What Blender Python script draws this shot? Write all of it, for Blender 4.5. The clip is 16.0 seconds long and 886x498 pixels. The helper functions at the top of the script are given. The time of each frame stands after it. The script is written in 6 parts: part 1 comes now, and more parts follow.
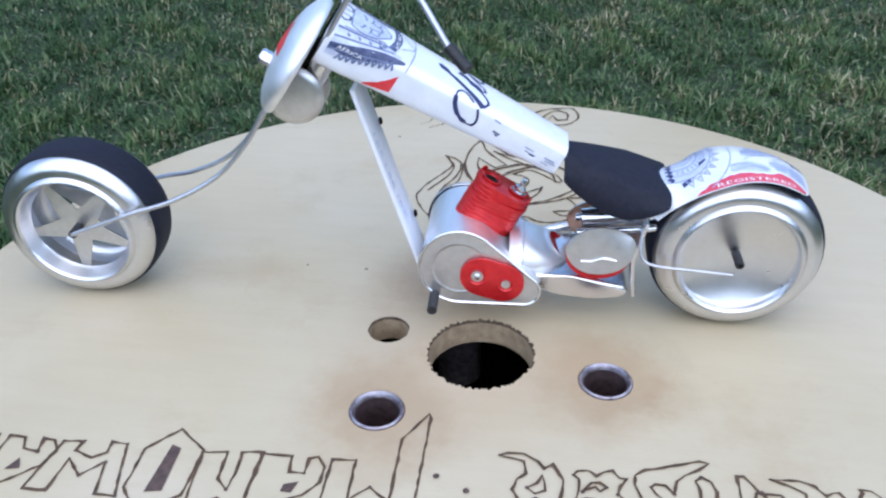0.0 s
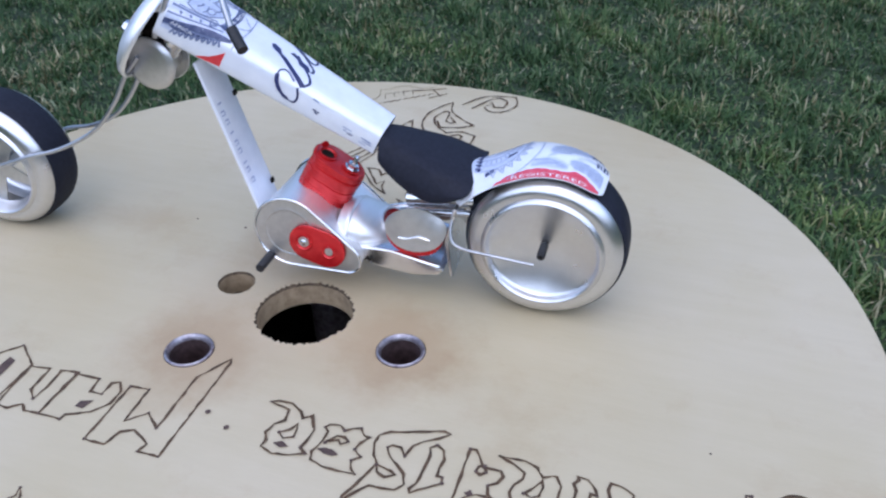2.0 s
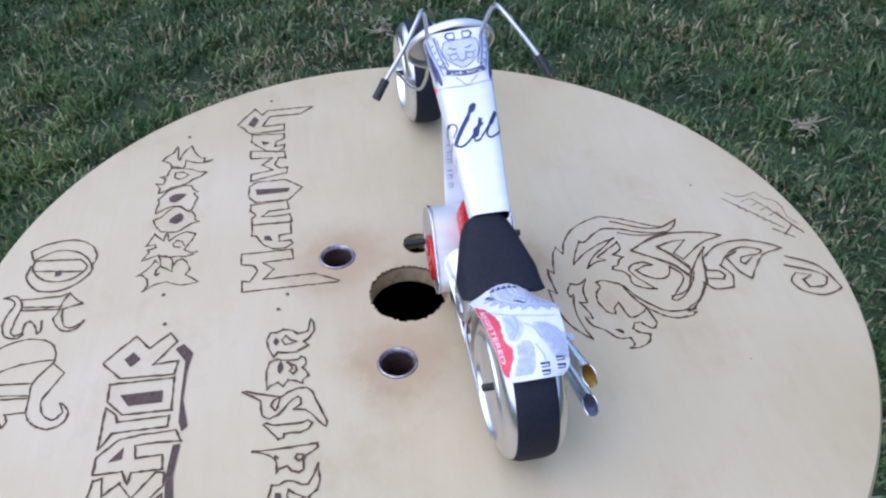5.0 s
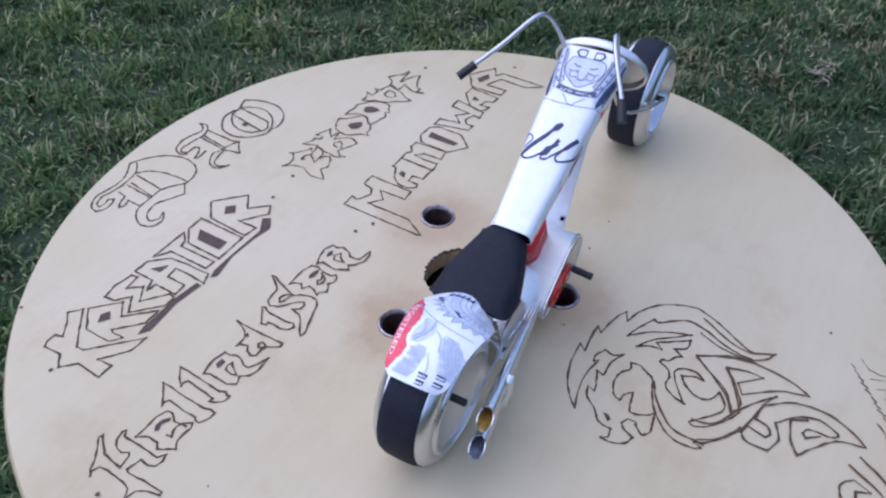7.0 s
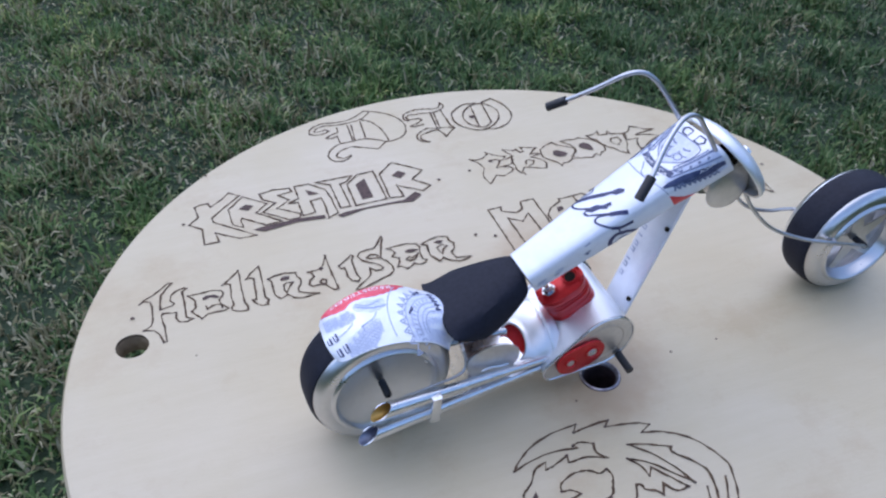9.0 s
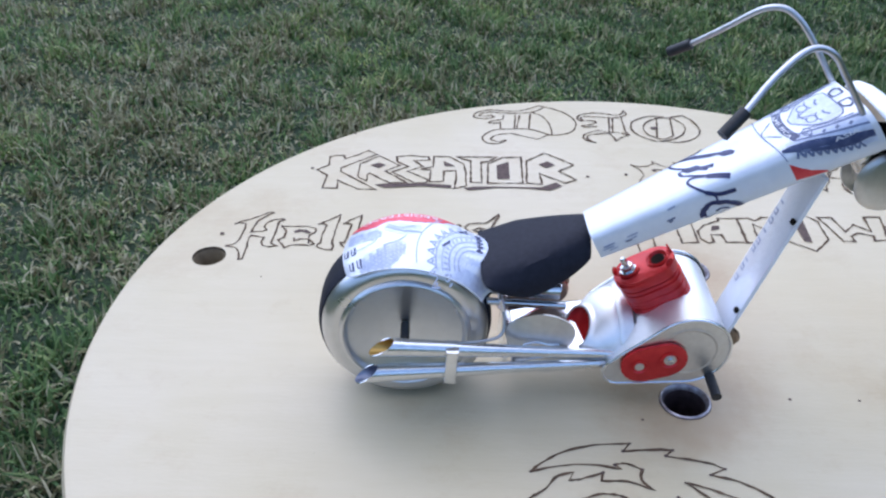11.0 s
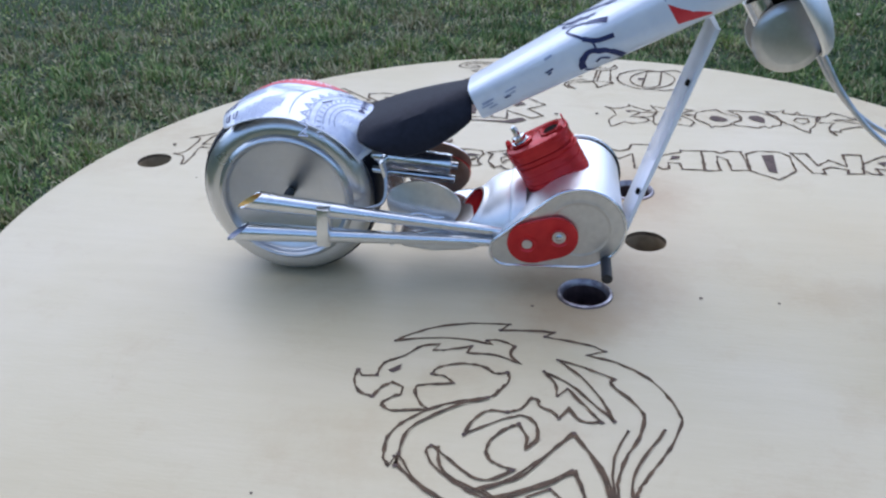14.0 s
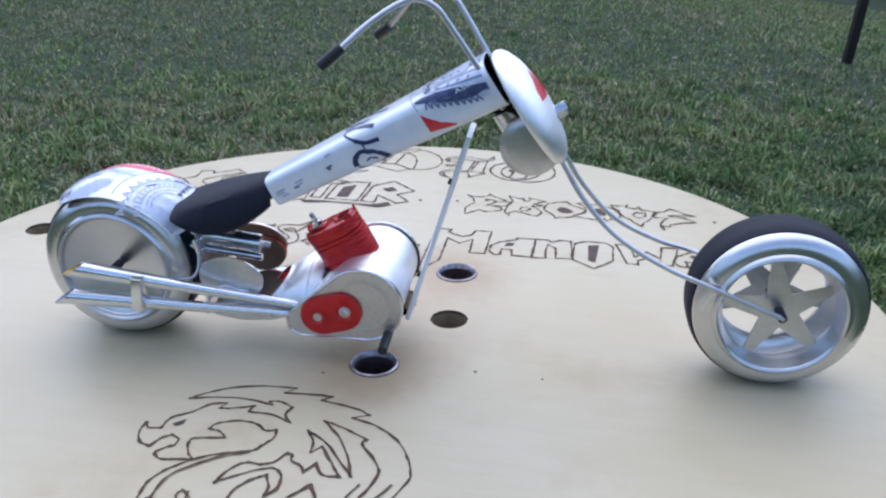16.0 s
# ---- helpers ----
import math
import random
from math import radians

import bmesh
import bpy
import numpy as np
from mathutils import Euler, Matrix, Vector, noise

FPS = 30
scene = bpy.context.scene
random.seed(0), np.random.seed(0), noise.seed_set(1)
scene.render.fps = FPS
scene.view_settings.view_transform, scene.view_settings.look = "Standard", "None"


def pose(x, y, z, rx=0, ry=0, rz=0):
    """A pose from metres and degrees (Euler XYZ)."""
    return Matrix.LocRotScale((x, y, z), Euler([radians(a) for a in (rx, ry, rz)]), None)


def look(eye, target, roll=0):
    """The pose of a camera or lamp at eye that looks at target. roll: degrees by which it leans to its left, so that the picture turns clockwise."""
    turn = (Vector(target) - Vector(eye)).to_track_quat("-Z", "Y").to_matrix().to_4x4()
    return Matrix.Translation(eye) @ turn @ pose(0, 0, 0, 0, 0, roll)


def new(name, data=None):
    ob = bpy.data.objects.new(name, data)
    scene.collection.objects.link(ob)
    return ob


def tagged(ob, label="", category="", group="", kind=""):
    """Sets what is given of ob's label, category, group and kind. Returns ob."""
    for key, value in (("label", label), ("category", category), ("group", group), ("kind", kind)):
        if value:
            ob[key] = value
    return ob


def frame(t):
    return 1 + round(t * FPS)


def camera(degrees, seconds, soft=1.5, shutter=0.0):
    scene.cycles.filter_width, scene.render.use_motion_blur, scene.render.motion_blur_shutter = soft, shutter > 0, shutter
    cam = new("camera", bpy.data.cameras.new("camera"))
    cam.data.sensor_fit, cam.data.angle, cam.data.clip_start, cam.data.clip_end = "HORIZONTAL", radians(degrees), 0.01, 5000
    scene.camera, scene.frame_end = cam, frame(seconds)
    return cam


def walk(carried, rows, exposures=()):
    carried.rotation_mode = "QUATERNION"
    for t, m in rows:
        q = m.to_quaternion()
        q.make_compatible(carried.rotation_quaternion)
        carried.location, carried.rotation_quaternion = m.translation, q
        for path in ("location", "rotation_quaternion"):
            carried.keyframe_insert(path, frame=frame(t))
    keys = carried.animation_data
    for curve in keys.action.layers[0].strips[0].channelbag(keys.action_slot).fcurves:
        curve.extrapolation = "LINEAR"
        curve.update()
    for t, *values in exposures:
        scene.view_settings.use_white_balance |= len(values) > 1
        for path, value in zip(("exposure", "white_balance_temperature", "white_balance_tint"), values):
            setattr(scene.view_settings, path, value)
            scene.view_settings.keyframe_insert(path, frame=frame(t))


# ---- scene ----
cam = camera(54.1, 16.0, soft=2.3, shutter=0.0)
PATH = [
    (0, (-0.028, 0.273, 0.231), (0.227, -1.371, -0.879), -1.0),
    (0.5, (-0.056, 0.269, 0.218), (0.261, -1.365, -0.89), -1.8),
    (1, (-0.08, 0.266, 0.211), (0.314, -1.359, -0.886), -2.3),
    (1.5, (-0.119, 0.261, 0.216), (0.351, -1.323, -0.911), -2.8),
    (2, (-0.16, 0.266, 0.242), (0.39, -1.279, -0.903), -1.2),
    (2.5, (-0.199, 0.247, 0.263), (0.474, -1.202, -0.94), -0.1),
    (3, (-0.224, 0.204, 0.262), (0.698, -1.081, -0.963), 0.3),
    (3.5, (-0.247, 0.167, 0.307), (0.887, -0.839, -0.997), 0.2),
    (3.7, (-0.262, 0.151, 0.324), (1.001, -0.723, -0.956), -1.1),
    (4, (-0.3, 0.127, 0.331), (1.078, -0.548, -0.951), -0.4),
    (4.2, (-0.319, 0.103, 0.336), (1.116, -0.414, -0.957), -1.3),
    (4.5, (-0.338, 0.084, 0.342), (1.139, -0.305, -0.949), -0.1),
    (4.7, (-0.344, 0.061, 0.345), (1.13, -0.25, -0.97), -0.2),
    (6.8, (-0.307, -0.13, 0.348), (0.988, 0.488, -1.046), 1.2),
    (7, (-0.304, -0.16, 0.351), (0.941, 0.568, -1.035), 1.6),
    (7.5, (-0.294, -0.211, 0.353), (0.839, 0.751, -0.985), 0.4),
    (8, (-0.255, -0.25, 0.34), (0.771, 0.869, -0.961), 1.3),
    (8.2, (-0.229, -0.266, 0.329), (0.725, 0.939, -0.952), 1.4),
    (8.5, (-0.204, -0.276, 0.332), (0.568, 0.992, -1.008), 1.4),
    (9, (-0.164, -0.299, 0.34), (0.362, 1.121, -0.967), 0.6),
    (9.2, (-0.148, -0.315, 0.343), (0.238, 1.157, -0.955), -0.1),
    (11.3, (-0.07, -0.312, 0.239), (-0.172, 1.347, -0.873), -1.7),
    (11.5, (-0.071, -0.299, 0.232), (-0.188, 1.337, -0.912), -2.4),
    (12, (-0.072, -0.282, 0.201), (-0.196, 1.369, -0.922), -2.1),
    (12.5, (-0.059, -0.287, 0.184), (-0.272, 1.361, -0.929), -2.7),
    (13, (-0.036, -0.303, 0.18), (-0.313, 1.366, -0.886), -3.3),
    (13.5, (-0.01, -0.318, 0.181), (-0.306, 1.366, -0.856), -2.5),
    (14, (0.013, -0.332, 0.18), (-0.303, 1.375, -0.813), -1.8),
    (14.5, (0.038, -0.329, 0.174), (-0.345, 1.379, -0.792), -2.0),
    (15, (0.065, -0.336, 0.168), (-0.33, 1.405, -0.734), -0.5),
    (15.5, (0.09, -0.347, 0.175), (-0.246, 1.422, -0.695), 0.1),
    (16, (0.103, -0.352, 0.199), (-0.242, 1.429, -0.642), 0.2),
]

EXPOSURES = [(0.0, 1.11, 6160, 12), (0.5, 0.97, 6140, 12), (1.0, 0.97, 6140, 13), (2.0, 0.83, 6140, 15), (3.5, 0.78, 6130, 17), (4.5, 0.98, 6220, 17), (7.0, 0.78, 6110, 20), (9.0, 0.78, 6080, 17), (11.5, 1.07, 6220, 14), (12.0, 0.82, 6220, 14), (12.5, 0.84, 6220, 14), (13.5, 0.84, 6240, 12), (14.5, 0.90, 6240, 12), (16.0, 0.97, 6250, 13)]
walk(cam, [(t, look(eye, target, roll)) for t, eye, target, roll in PATH], EXPOSURES)

# ---- sky and sun: soft evening light under an open sky ----
world = bpy.data.worlds.new("sky")
scene.world = world
world.use_nodes = True
wn = world.node_tree.nodes
sky = wn.new("ShaderNodeTexSky")
sky.sky_type = "NISHITA"
sky.sun_disc = False
sky.sun_elevation = radians(55)
sky.sun_rotation = radians(-16)
sky.air_density, sky.dust_density, sky.ozone_density = 1.0, 0.6, 1.0
wn["Background"].inputs["Strength"].default_value = 0.16
world.node_tree.links.new(sky.outputs["Color"], wn["Background"].inputs["Color"])

sun_data = bpy.data.lights.new("sun", "SUN")
sun_data.energy, sun_data.angle, sun_data.color = 1.25, radians(125), (1.0, 0.975, 0.95)
sun = new("sun", sun_data)
sun.matrix_world = look((-0.50, 1.74, 2.16), (0, 0, 0))


# ---- materials ----
def nodes_of(name):
    m = bpy.data.materials.new(name)
    m.use_nodes = True
    nt = m.node_tree
    return m, nt.nodes, nt.links, nt.nodes["Principled BSDF"]


def ramp(nodes, links, source, stops):
    r = nodes.new("ShaderNodeValToRGB")
    while len(r.color_ramp.elements) < len(stops):
        r.color_ramp.elements.new(0.5)
    for e, (p, c) in zip(r.color_ramp.elements, stops):
        e.position, e.color = p, (*c, 1)
    links.new(source, r.inputs["Fac"])
    return r.outputs["Color"]


def noise_tex(nodes, links, scale, detail=4.0, rough=0.55, stretch=None):
    n = nodes.new("ShaderNodeTexNoise")
    n.inputs["Scale"].default_value, n.inputs["Detail"].default_value, n.inputs["Roughness"].default_value = scale, detail, rough
    tc = nodes.new("ShaderNodeTexCoord")
    if stretch:
        mp = nodes.new("ShaderNodeMapping")
        mp.inputs["Scale"].default_value = stretch
        links.new(tc.outputs["Object"], mp.inputs["Vector"])
        links.new(mp.outputs["Vector"], n.inputs["Vector"])
    else:
        links.new(tc.outputs["Object"], n.inputs["Vector"])
    return n.outputs["Fac"]


def mix(nodes, links, fac, a, b, mode="MIX"):
    m = nodes.new("ShaderNodeMix")
    m.data_type, m.blend_type = "RGBA", mode
    for value, socket in ((fac, m.inputs[0]), (a, m.inputs[6]), (b, m.inputs[7])):
        if isinstance(value, bpy.types.NodeSocket):
            links.new(value, socket)
        elif isinstance(value, (int, float)):
            socket.default_value = value
        else:
            socket.default_value = (*value, 1)
    return m.outputs[2]


def bump(nodes, links, bsdf, height, strength, distance):
    b = nodes.new("ShaderNodeBump")
    b.inputs["Strength"].default_value, b.inputs["Distance"].default_value = strength, distance
    links.new(height, b.inputs["Height"])
    links.new(b.outputs["Normal"], bsdf.inputs["Normal"])


def plain(name, c1, c2, rough, scale, metal=0.0, bump_d=0.0, spec=0.5):
    """Two close colours mottled by noise, with fine relief."""
    m, n, l, b = nodes_of(name)
    f = noise_tex(n, l, scale)
    l.new(ramp(n, l, f, [(0.3, c1), (0.7, c2)]), b.inputs["Base Color"])
    b.inputs["Roughness"].default_value, b.inputs["Metallic"].default_value = rough, metal
    b.inputs["Specular IOR Level"].default_value = spec
    if bump_d:
        bump(n, l, b, noise_tex(n, l, scale * 3), 0.5, bump_d)
    return m


def metal(name, c1, c2, rough, dents=0.00025, dent_scale=120.0):
    """Can aluminium: slightly uneven gloss, faint dents and rolling streaks."""
    m, n, l, b = nodes_of(name)
    f = noise_tex(n, l, 300.0, stretch=(1.0, 0.15, 1.0))
    l.new(ramp(n, l, f, [(0.25, c1), (0.75, c2)]), b.inputs["Base Color"])
    b.inputs["Metallic"].default_value = 1.0
    r = n.new("ShaderNodeMapRange")
    r.inputs["To Min"].default_value, r.inputs["To Max"].default_value = rough * 0.75, rough * 1.35
    l.new(noise_tex(n, l, 90.0), r.inputs["Value"])
    l.new(r.outputs["Result"], b.inputs["Roughness"])
    bump(n, l, b, noise_tex(n, l, dent_scale, detail=2.0), 0.35, dents)
    return m


ALU = metal("can_aluminium", (0.72, 0.73, 0.75), (0.84, 0.85, 0.87), 0.24)
ALU_BRIGHT = metal("bright_can_bottom", (0.66, 0.66, 0.67), (0.71, 0.71, 0.72), 0.29, 0.00003, 60.0)
ALU_SATIN = metal("satin_aluminium", (0.86, 0.87, 0.89), (0.94, 0.95, 0.96), 0.50)
ALU_DULL = metal("dull_aluminium", (0.60, 0.60, 0.60), (0.72, 0.72, 0.72), 0.36)
WIRE = metal("galvanised_wire", (0.50, 0.51, 0.54), (0.62, 0.63, 0.66), 0.35)
STEEL = metal("zinc_steel", (0.55, 0.56, 0.58), (0.75, 0.76, 0.78), 0.22)
GOLD = plain("lacquered_gold_inside", (0.40, 0.23, 0.05), (0.60, 0.38, 0.10), 0.3, 200.0, metal=0.45)
COPPER = metal("brown_lacquer_inside", (0.30, 0.19, 0.13), (0.42, 0.28, 0.20), 0.4)
LABEL = plain("printed_white_can_label", (0.77, 0.80, 0.87), (0.84, 0.87, 0.93), 0.24, 160.0, metal=0.12, bump_d=0.0002)
RUBBER = plain("black_foam_rubber", (0.009, 0.010, 0.018), (0.015, 0.017, 0.029), 0.66, 500.0, bump_d=0.00008, spec=0.25)
SLEEVE = plain("black_rubber_sleeve", (0.008, 0.008, 0.010), (0.020, 0.020, 0.022), 0.5, 700.0)
RED = plain("red_anodised_tab", (0.50, 0.012, 0.016), (0.66, 0.026, 0.026), 0.26, 250.0, metal=0.30, bump_d=0.0002)
RED_FLAT = plain("red_print", (0.70, 0.035, 0.045), (0.80, 0.06, 0.07), 0.35, 250.0, metal=0.15)
RED_PINK = plain("pinkish_red_print", (0.72, 0.06, 0.10), (0.80, 0.10, 0.14), 0.35, 250.0, metal=0.15)
PALEBLUE = plain("pale_blue_print", (0.48, 0.53, 0.68), (0.64, 0.69, 0.82), 0.3, 400.0, metal=0.15)
FEATHER = plain("feather_blue_print", (0.36, 0.42, 0.56), (0.46, 0.52, 0.66), 0.4, 300.0)
FADED = plain("faded_blue_print", (0.27, 0.32, 0.47), (0.40, 0.45, 0.58), 0.4, 300.0)
GREYNAVY = plain("worn_navy_print", (0.035, 0.05, 0.13), (0.09, 0.11, 0.21), 0.4, 350.0)
BLUE_INSIDE = plain("dull_blue_inside", (0.10, 0.11, 0.18), (0.34, 0.36, 0.44), 0.35, 260.0, metal=0.5)
NAVY = plain("navy_print", (0.015, 0.022, 0.09), (0.03, 0.04, 0.14), 0.4, 250.0)
GREYBLUE = plain("grey_blue_print", (0.11, 0.14, 0.26), (0.20, 0.24, 0.37), 0.4, 250.0)
WHITE = plain("white_print", (0.80, 0.80, 0.82), (0.86, 0.86, 0.88), 0.4, 250.0)
BURN = plain("burned_brown_line", (0.045, 0.026, 0.014), (0.13, 0.075, 0.04), 0.85, 260.0)
BURN_FILL = plain("burned_dark_fill", (0.055, 0.035, 0.030), (0.12, 0.075, 0.06), 0.85, 350.0)
# near-black for dark parts; in hollows it paints the shade
DARK = plain("black_parts_and_inner_shade", (0.010, 0.008, 0.007), (0.02, 0.016, 0.013), 0.95, 60.0, spec=0.1)
POST = plain("dark_painted_post", (0.012, 0.010, 0.010), (0.025, 0.02, 0.02), 0.7, 40.0)


# ---- building helpers ----
def part(name, bm, material, parent=None, label="", smooth=True):
    """Links a bmesh as ONE mesh object under a thing or under a part."""
    me = bpy.data.meshes.new(name)
    bmesh.ops.recalc_face_normals(bm, faces=bm.faces)
    bm.to_mesh(me)
    bm.free()
    for mat in material if isinstance(material, (list, tuple)) else (material,):
        me.materials.append(mat)
    if smooth:
        me.shade_smooth()
        me.set_sharp_from_angle(angle=radians(38))
    ob = new(name, me)
    if parent is not None:
        ob.parent = parent
    return tagged(ob, label)


def lathe(bm, profile, n=64, m=Matrix(), closed=False, mat=0):
    """Turns (radius, height) points round the z axis of m."""
    rings = []
    for r, h in profile:
        if abs(r) < 1e-7:
            rings.append([bm.verts.new(m @ Vector((0, 0, h)))])
        else:
            rings.append([bm.verts.new(m @ Vector((r * math.cos(a), r * math.sin(a), h))) for a in (2 * math.pi * k / n for k in range(n))])
    pairs = list(zip(rings, rings[1:])) + ([(rings[-1], rings[0])] if closed else [])
    for a, b in pairs:
        for k in range(n):
            q = [a[k % len(a)], a[(k + 1) % len(a)], b[(k + 1) % len(b)], b[k % len(b)]]
            q = [v for i, v in enumerate(q) if v not in q[:i]]
            if len(q) > 2:
                bm.faces.new(q).material_index = mat


def smooth_path(points, steps=8):
    """A Catmull-Rom curve through the points."""
    p = [Vector(v) for v in points]
    p = [2 * p[0] - p[1]] + p + [2 * p[-1] - p[-2]]
    out = []
    for i in range(1, len(p) - 2):
        for s in range(steps):
            t = s / steps
            a, b, c, d = p[i - 1:i + 3]
            out.append(0.5 * (2 * b + (c - a) * t + (2 * a - 5 * b + 4 * c - d) * t * t + (3 * b - a - 3 * c + d) * t ** 3))
    return out + [p[-2]]


def tube(bm, points, r, n=12, r_end=None, mat=0):
    """A round bar along the points, capped."""
    r_end = r if r_end is None else r_end
    pts = [Vector(v) for v in points]
    up = Vector((0.13, 0.37, 0.92)).normalized()
    rings = []
    for i, q in enumerate(pts):
        d = (pts[min(i + 1, len(pts) - 1)] - pts[max(i - 1, 0)]).normalized()
        up = (up - up.dot(d) * d).normalized()
        side = d.cross(up)
        rr = r + (r_end - r) * i / max(1, len(pts) - 1)
        rings.append([bm.verts.new(q + rr * (math.cos(a) * up + math.sin(a) * side)) for a in (2 * math.pi * k / n for k in range(n))])
    for a, b in zip(rings, rings[1:]):
        for k in range(n):
            bm.faces.new((a[k], a[(k + 1) % n], b[(k + 1) % n], b[k])).material_index = mat
    bm.faces.new(rings[0]).material_index = mat
    bm.faces.new(rings[-1][::-1]).material_index = mat


def prism(bm, outline, m, thick, bevel=0.0, segments=2):
    """An outline in the xy plane of m, thickened along its z, with rounded edges."""
    lo = [bm.verts.new(m @ Vector((x, y, 0))) for x, y in outline]
    hi = [bm.verts.new(m @ Vector((x, y, thick))) for x, y in outline]
    n = len(outline)
    faces = [bm.faces.new(lo[::-1]), bm.faces.new(hi)]
    for k in range(n):
        bm.faces.new((lo[k], lo[(k + 1) % n], hi[(k + 1) % n], hi[k]))
    if bevel:
        edges = {e for f in faces for e in f.edges}
        bmesh.ops.bevel(bm, geom=list(edges), offset=bevel, segments=segments, affect="EDGES", profile=0.5)


def ribbon(bm, points, width, place, closed=False, mat=0, wobble=0.0):
    """A flat stroke along 2D points; place(u, v) gives its spot in space."""
    p = [Vector(q) for q in points]
    n = len(p)
    left, right = [], []
    for i in range(n):
        a = p[(i - 1) % n] if closed or i else p[i]
        b = p[(i + 1) % n] if closed or i < n - 1 else p[i]
        d1 = (p[i] - a).normalized() if (p[i] - a).length > 1e-9 else (b - p[i]).normalized()
        d2 = (b - p[i]).normalized() if (b - p[i]).length > 1e-9 else d1
        n1, n2 = Vector((-d1.y, d1.x)), Vector((-d2.y, d2.x))
        m = n1 + n2
        m = n1 if m.length < 0.35 else m / max(0.55, m.dot(n1))
        w = width * (0.5 + wobble * random.uniform(-0.5, 0.5))
        left.append(bm.verts.new(place(*(p[i] + m * w))))
        right.append(bm.verts.new(place(*(p[i] - m * w))))
    for i in range(n if closed else n - 1):
        j = (i + 1) % n
        bm.faces.new((left[i], right[i], right[j], left[j])).material_index = mat


def dense(points, step, closed=False):
    """Adds points along straight pieces so that a stroke can wobble or follow a curved sheet."""
    p = [Vector(q) for q in points]
    if closed:
        p.append(p[0])
    out = []
    for a, b in zip(p, p[1:]):
        k = max(1, round((b - a).length / step))
        out += [a.lerp(b, i / k) for i in range(k)]
    return out if closed else out + [p[-1]]


def stadium(length, width, n=12):
    """The outline of a pull tab: a box with round ends."""
    r = width / 2
    c = length / 2 - r
    return [(c + r * math.cos(a), r * math.sin(a)) for a in (math.pi * (k / n - 0.5) for k in range(n + 1))] + \
           [(-c + r * math.cos(a), r * math.sin(a)) for a in (math.pi * (k / n + 0.5) for k in range(n + 1))]


def hull_outline(c1, r1, c2, r2, n=24):
    """The outline round two circles, like a belt round two pulleys."""
    d = Vector(c2) - Vector(c1)
    base, k = math.atan2(d.y, d.x), math.acos((r1 - r2) / d.length)
    out = [(c1[0] + r1 * math.cos(base + k + (2 * math.pi - 2 * k) * i / n), c1[1] + r1 * math.sin(base + k + (2 * math.pi - 2 * k) * i / n)) for i in range(n + 1)]
    return out + [(c2[0] + r2 * math.cos(base - k + 2 * k * i / n), c2[1] + r2 * math.sin(base - k + 2 * k * i / n)) for i in range(n + 1)]


def frame_of(origin, x_axis, z_axis):
    x, z = Vector(x_axis).normalized(), Vector(z_axis).normalized()
    y = z.cross(x).normalized()
    x = y.cross(z)
    return Matrix.Translation(origin) @ Matrix((x, y, z)).transposed().to_4x4()


# ---- ground ----
GROUND = -0.50
rng = np.random.default_rng(7)


def ground_height(x, y):
    """The lawn is level, but falls away past a low bank far across it."""
    past = (x - 0.36) * 0.826 + (y - 3.79) * 0.564
    return GROUND - 0.13 * np.clip(past, 0.0, 6.0)


WAVES = [(rng.uniform(0, 2 * np.pi), rng.uniform(14, 60), rng.uniform(0, 2 * np.pi)) for _ in range(14)]


def tufts(x, y):
    """0 to 1: how thick and tall the grass stands, in uneven clumps about a hand wide."""
    f = sum(np.sin(k * (np.cos(a) * x + np.sin(a) * y) + p + 1.5 * np.sin(0.4 * k * (np.sin(a) * x - np.cos(a) * y))) for a, k, p in WAVES)
    return 1 / (1 + np.exp(-0.75 * f))


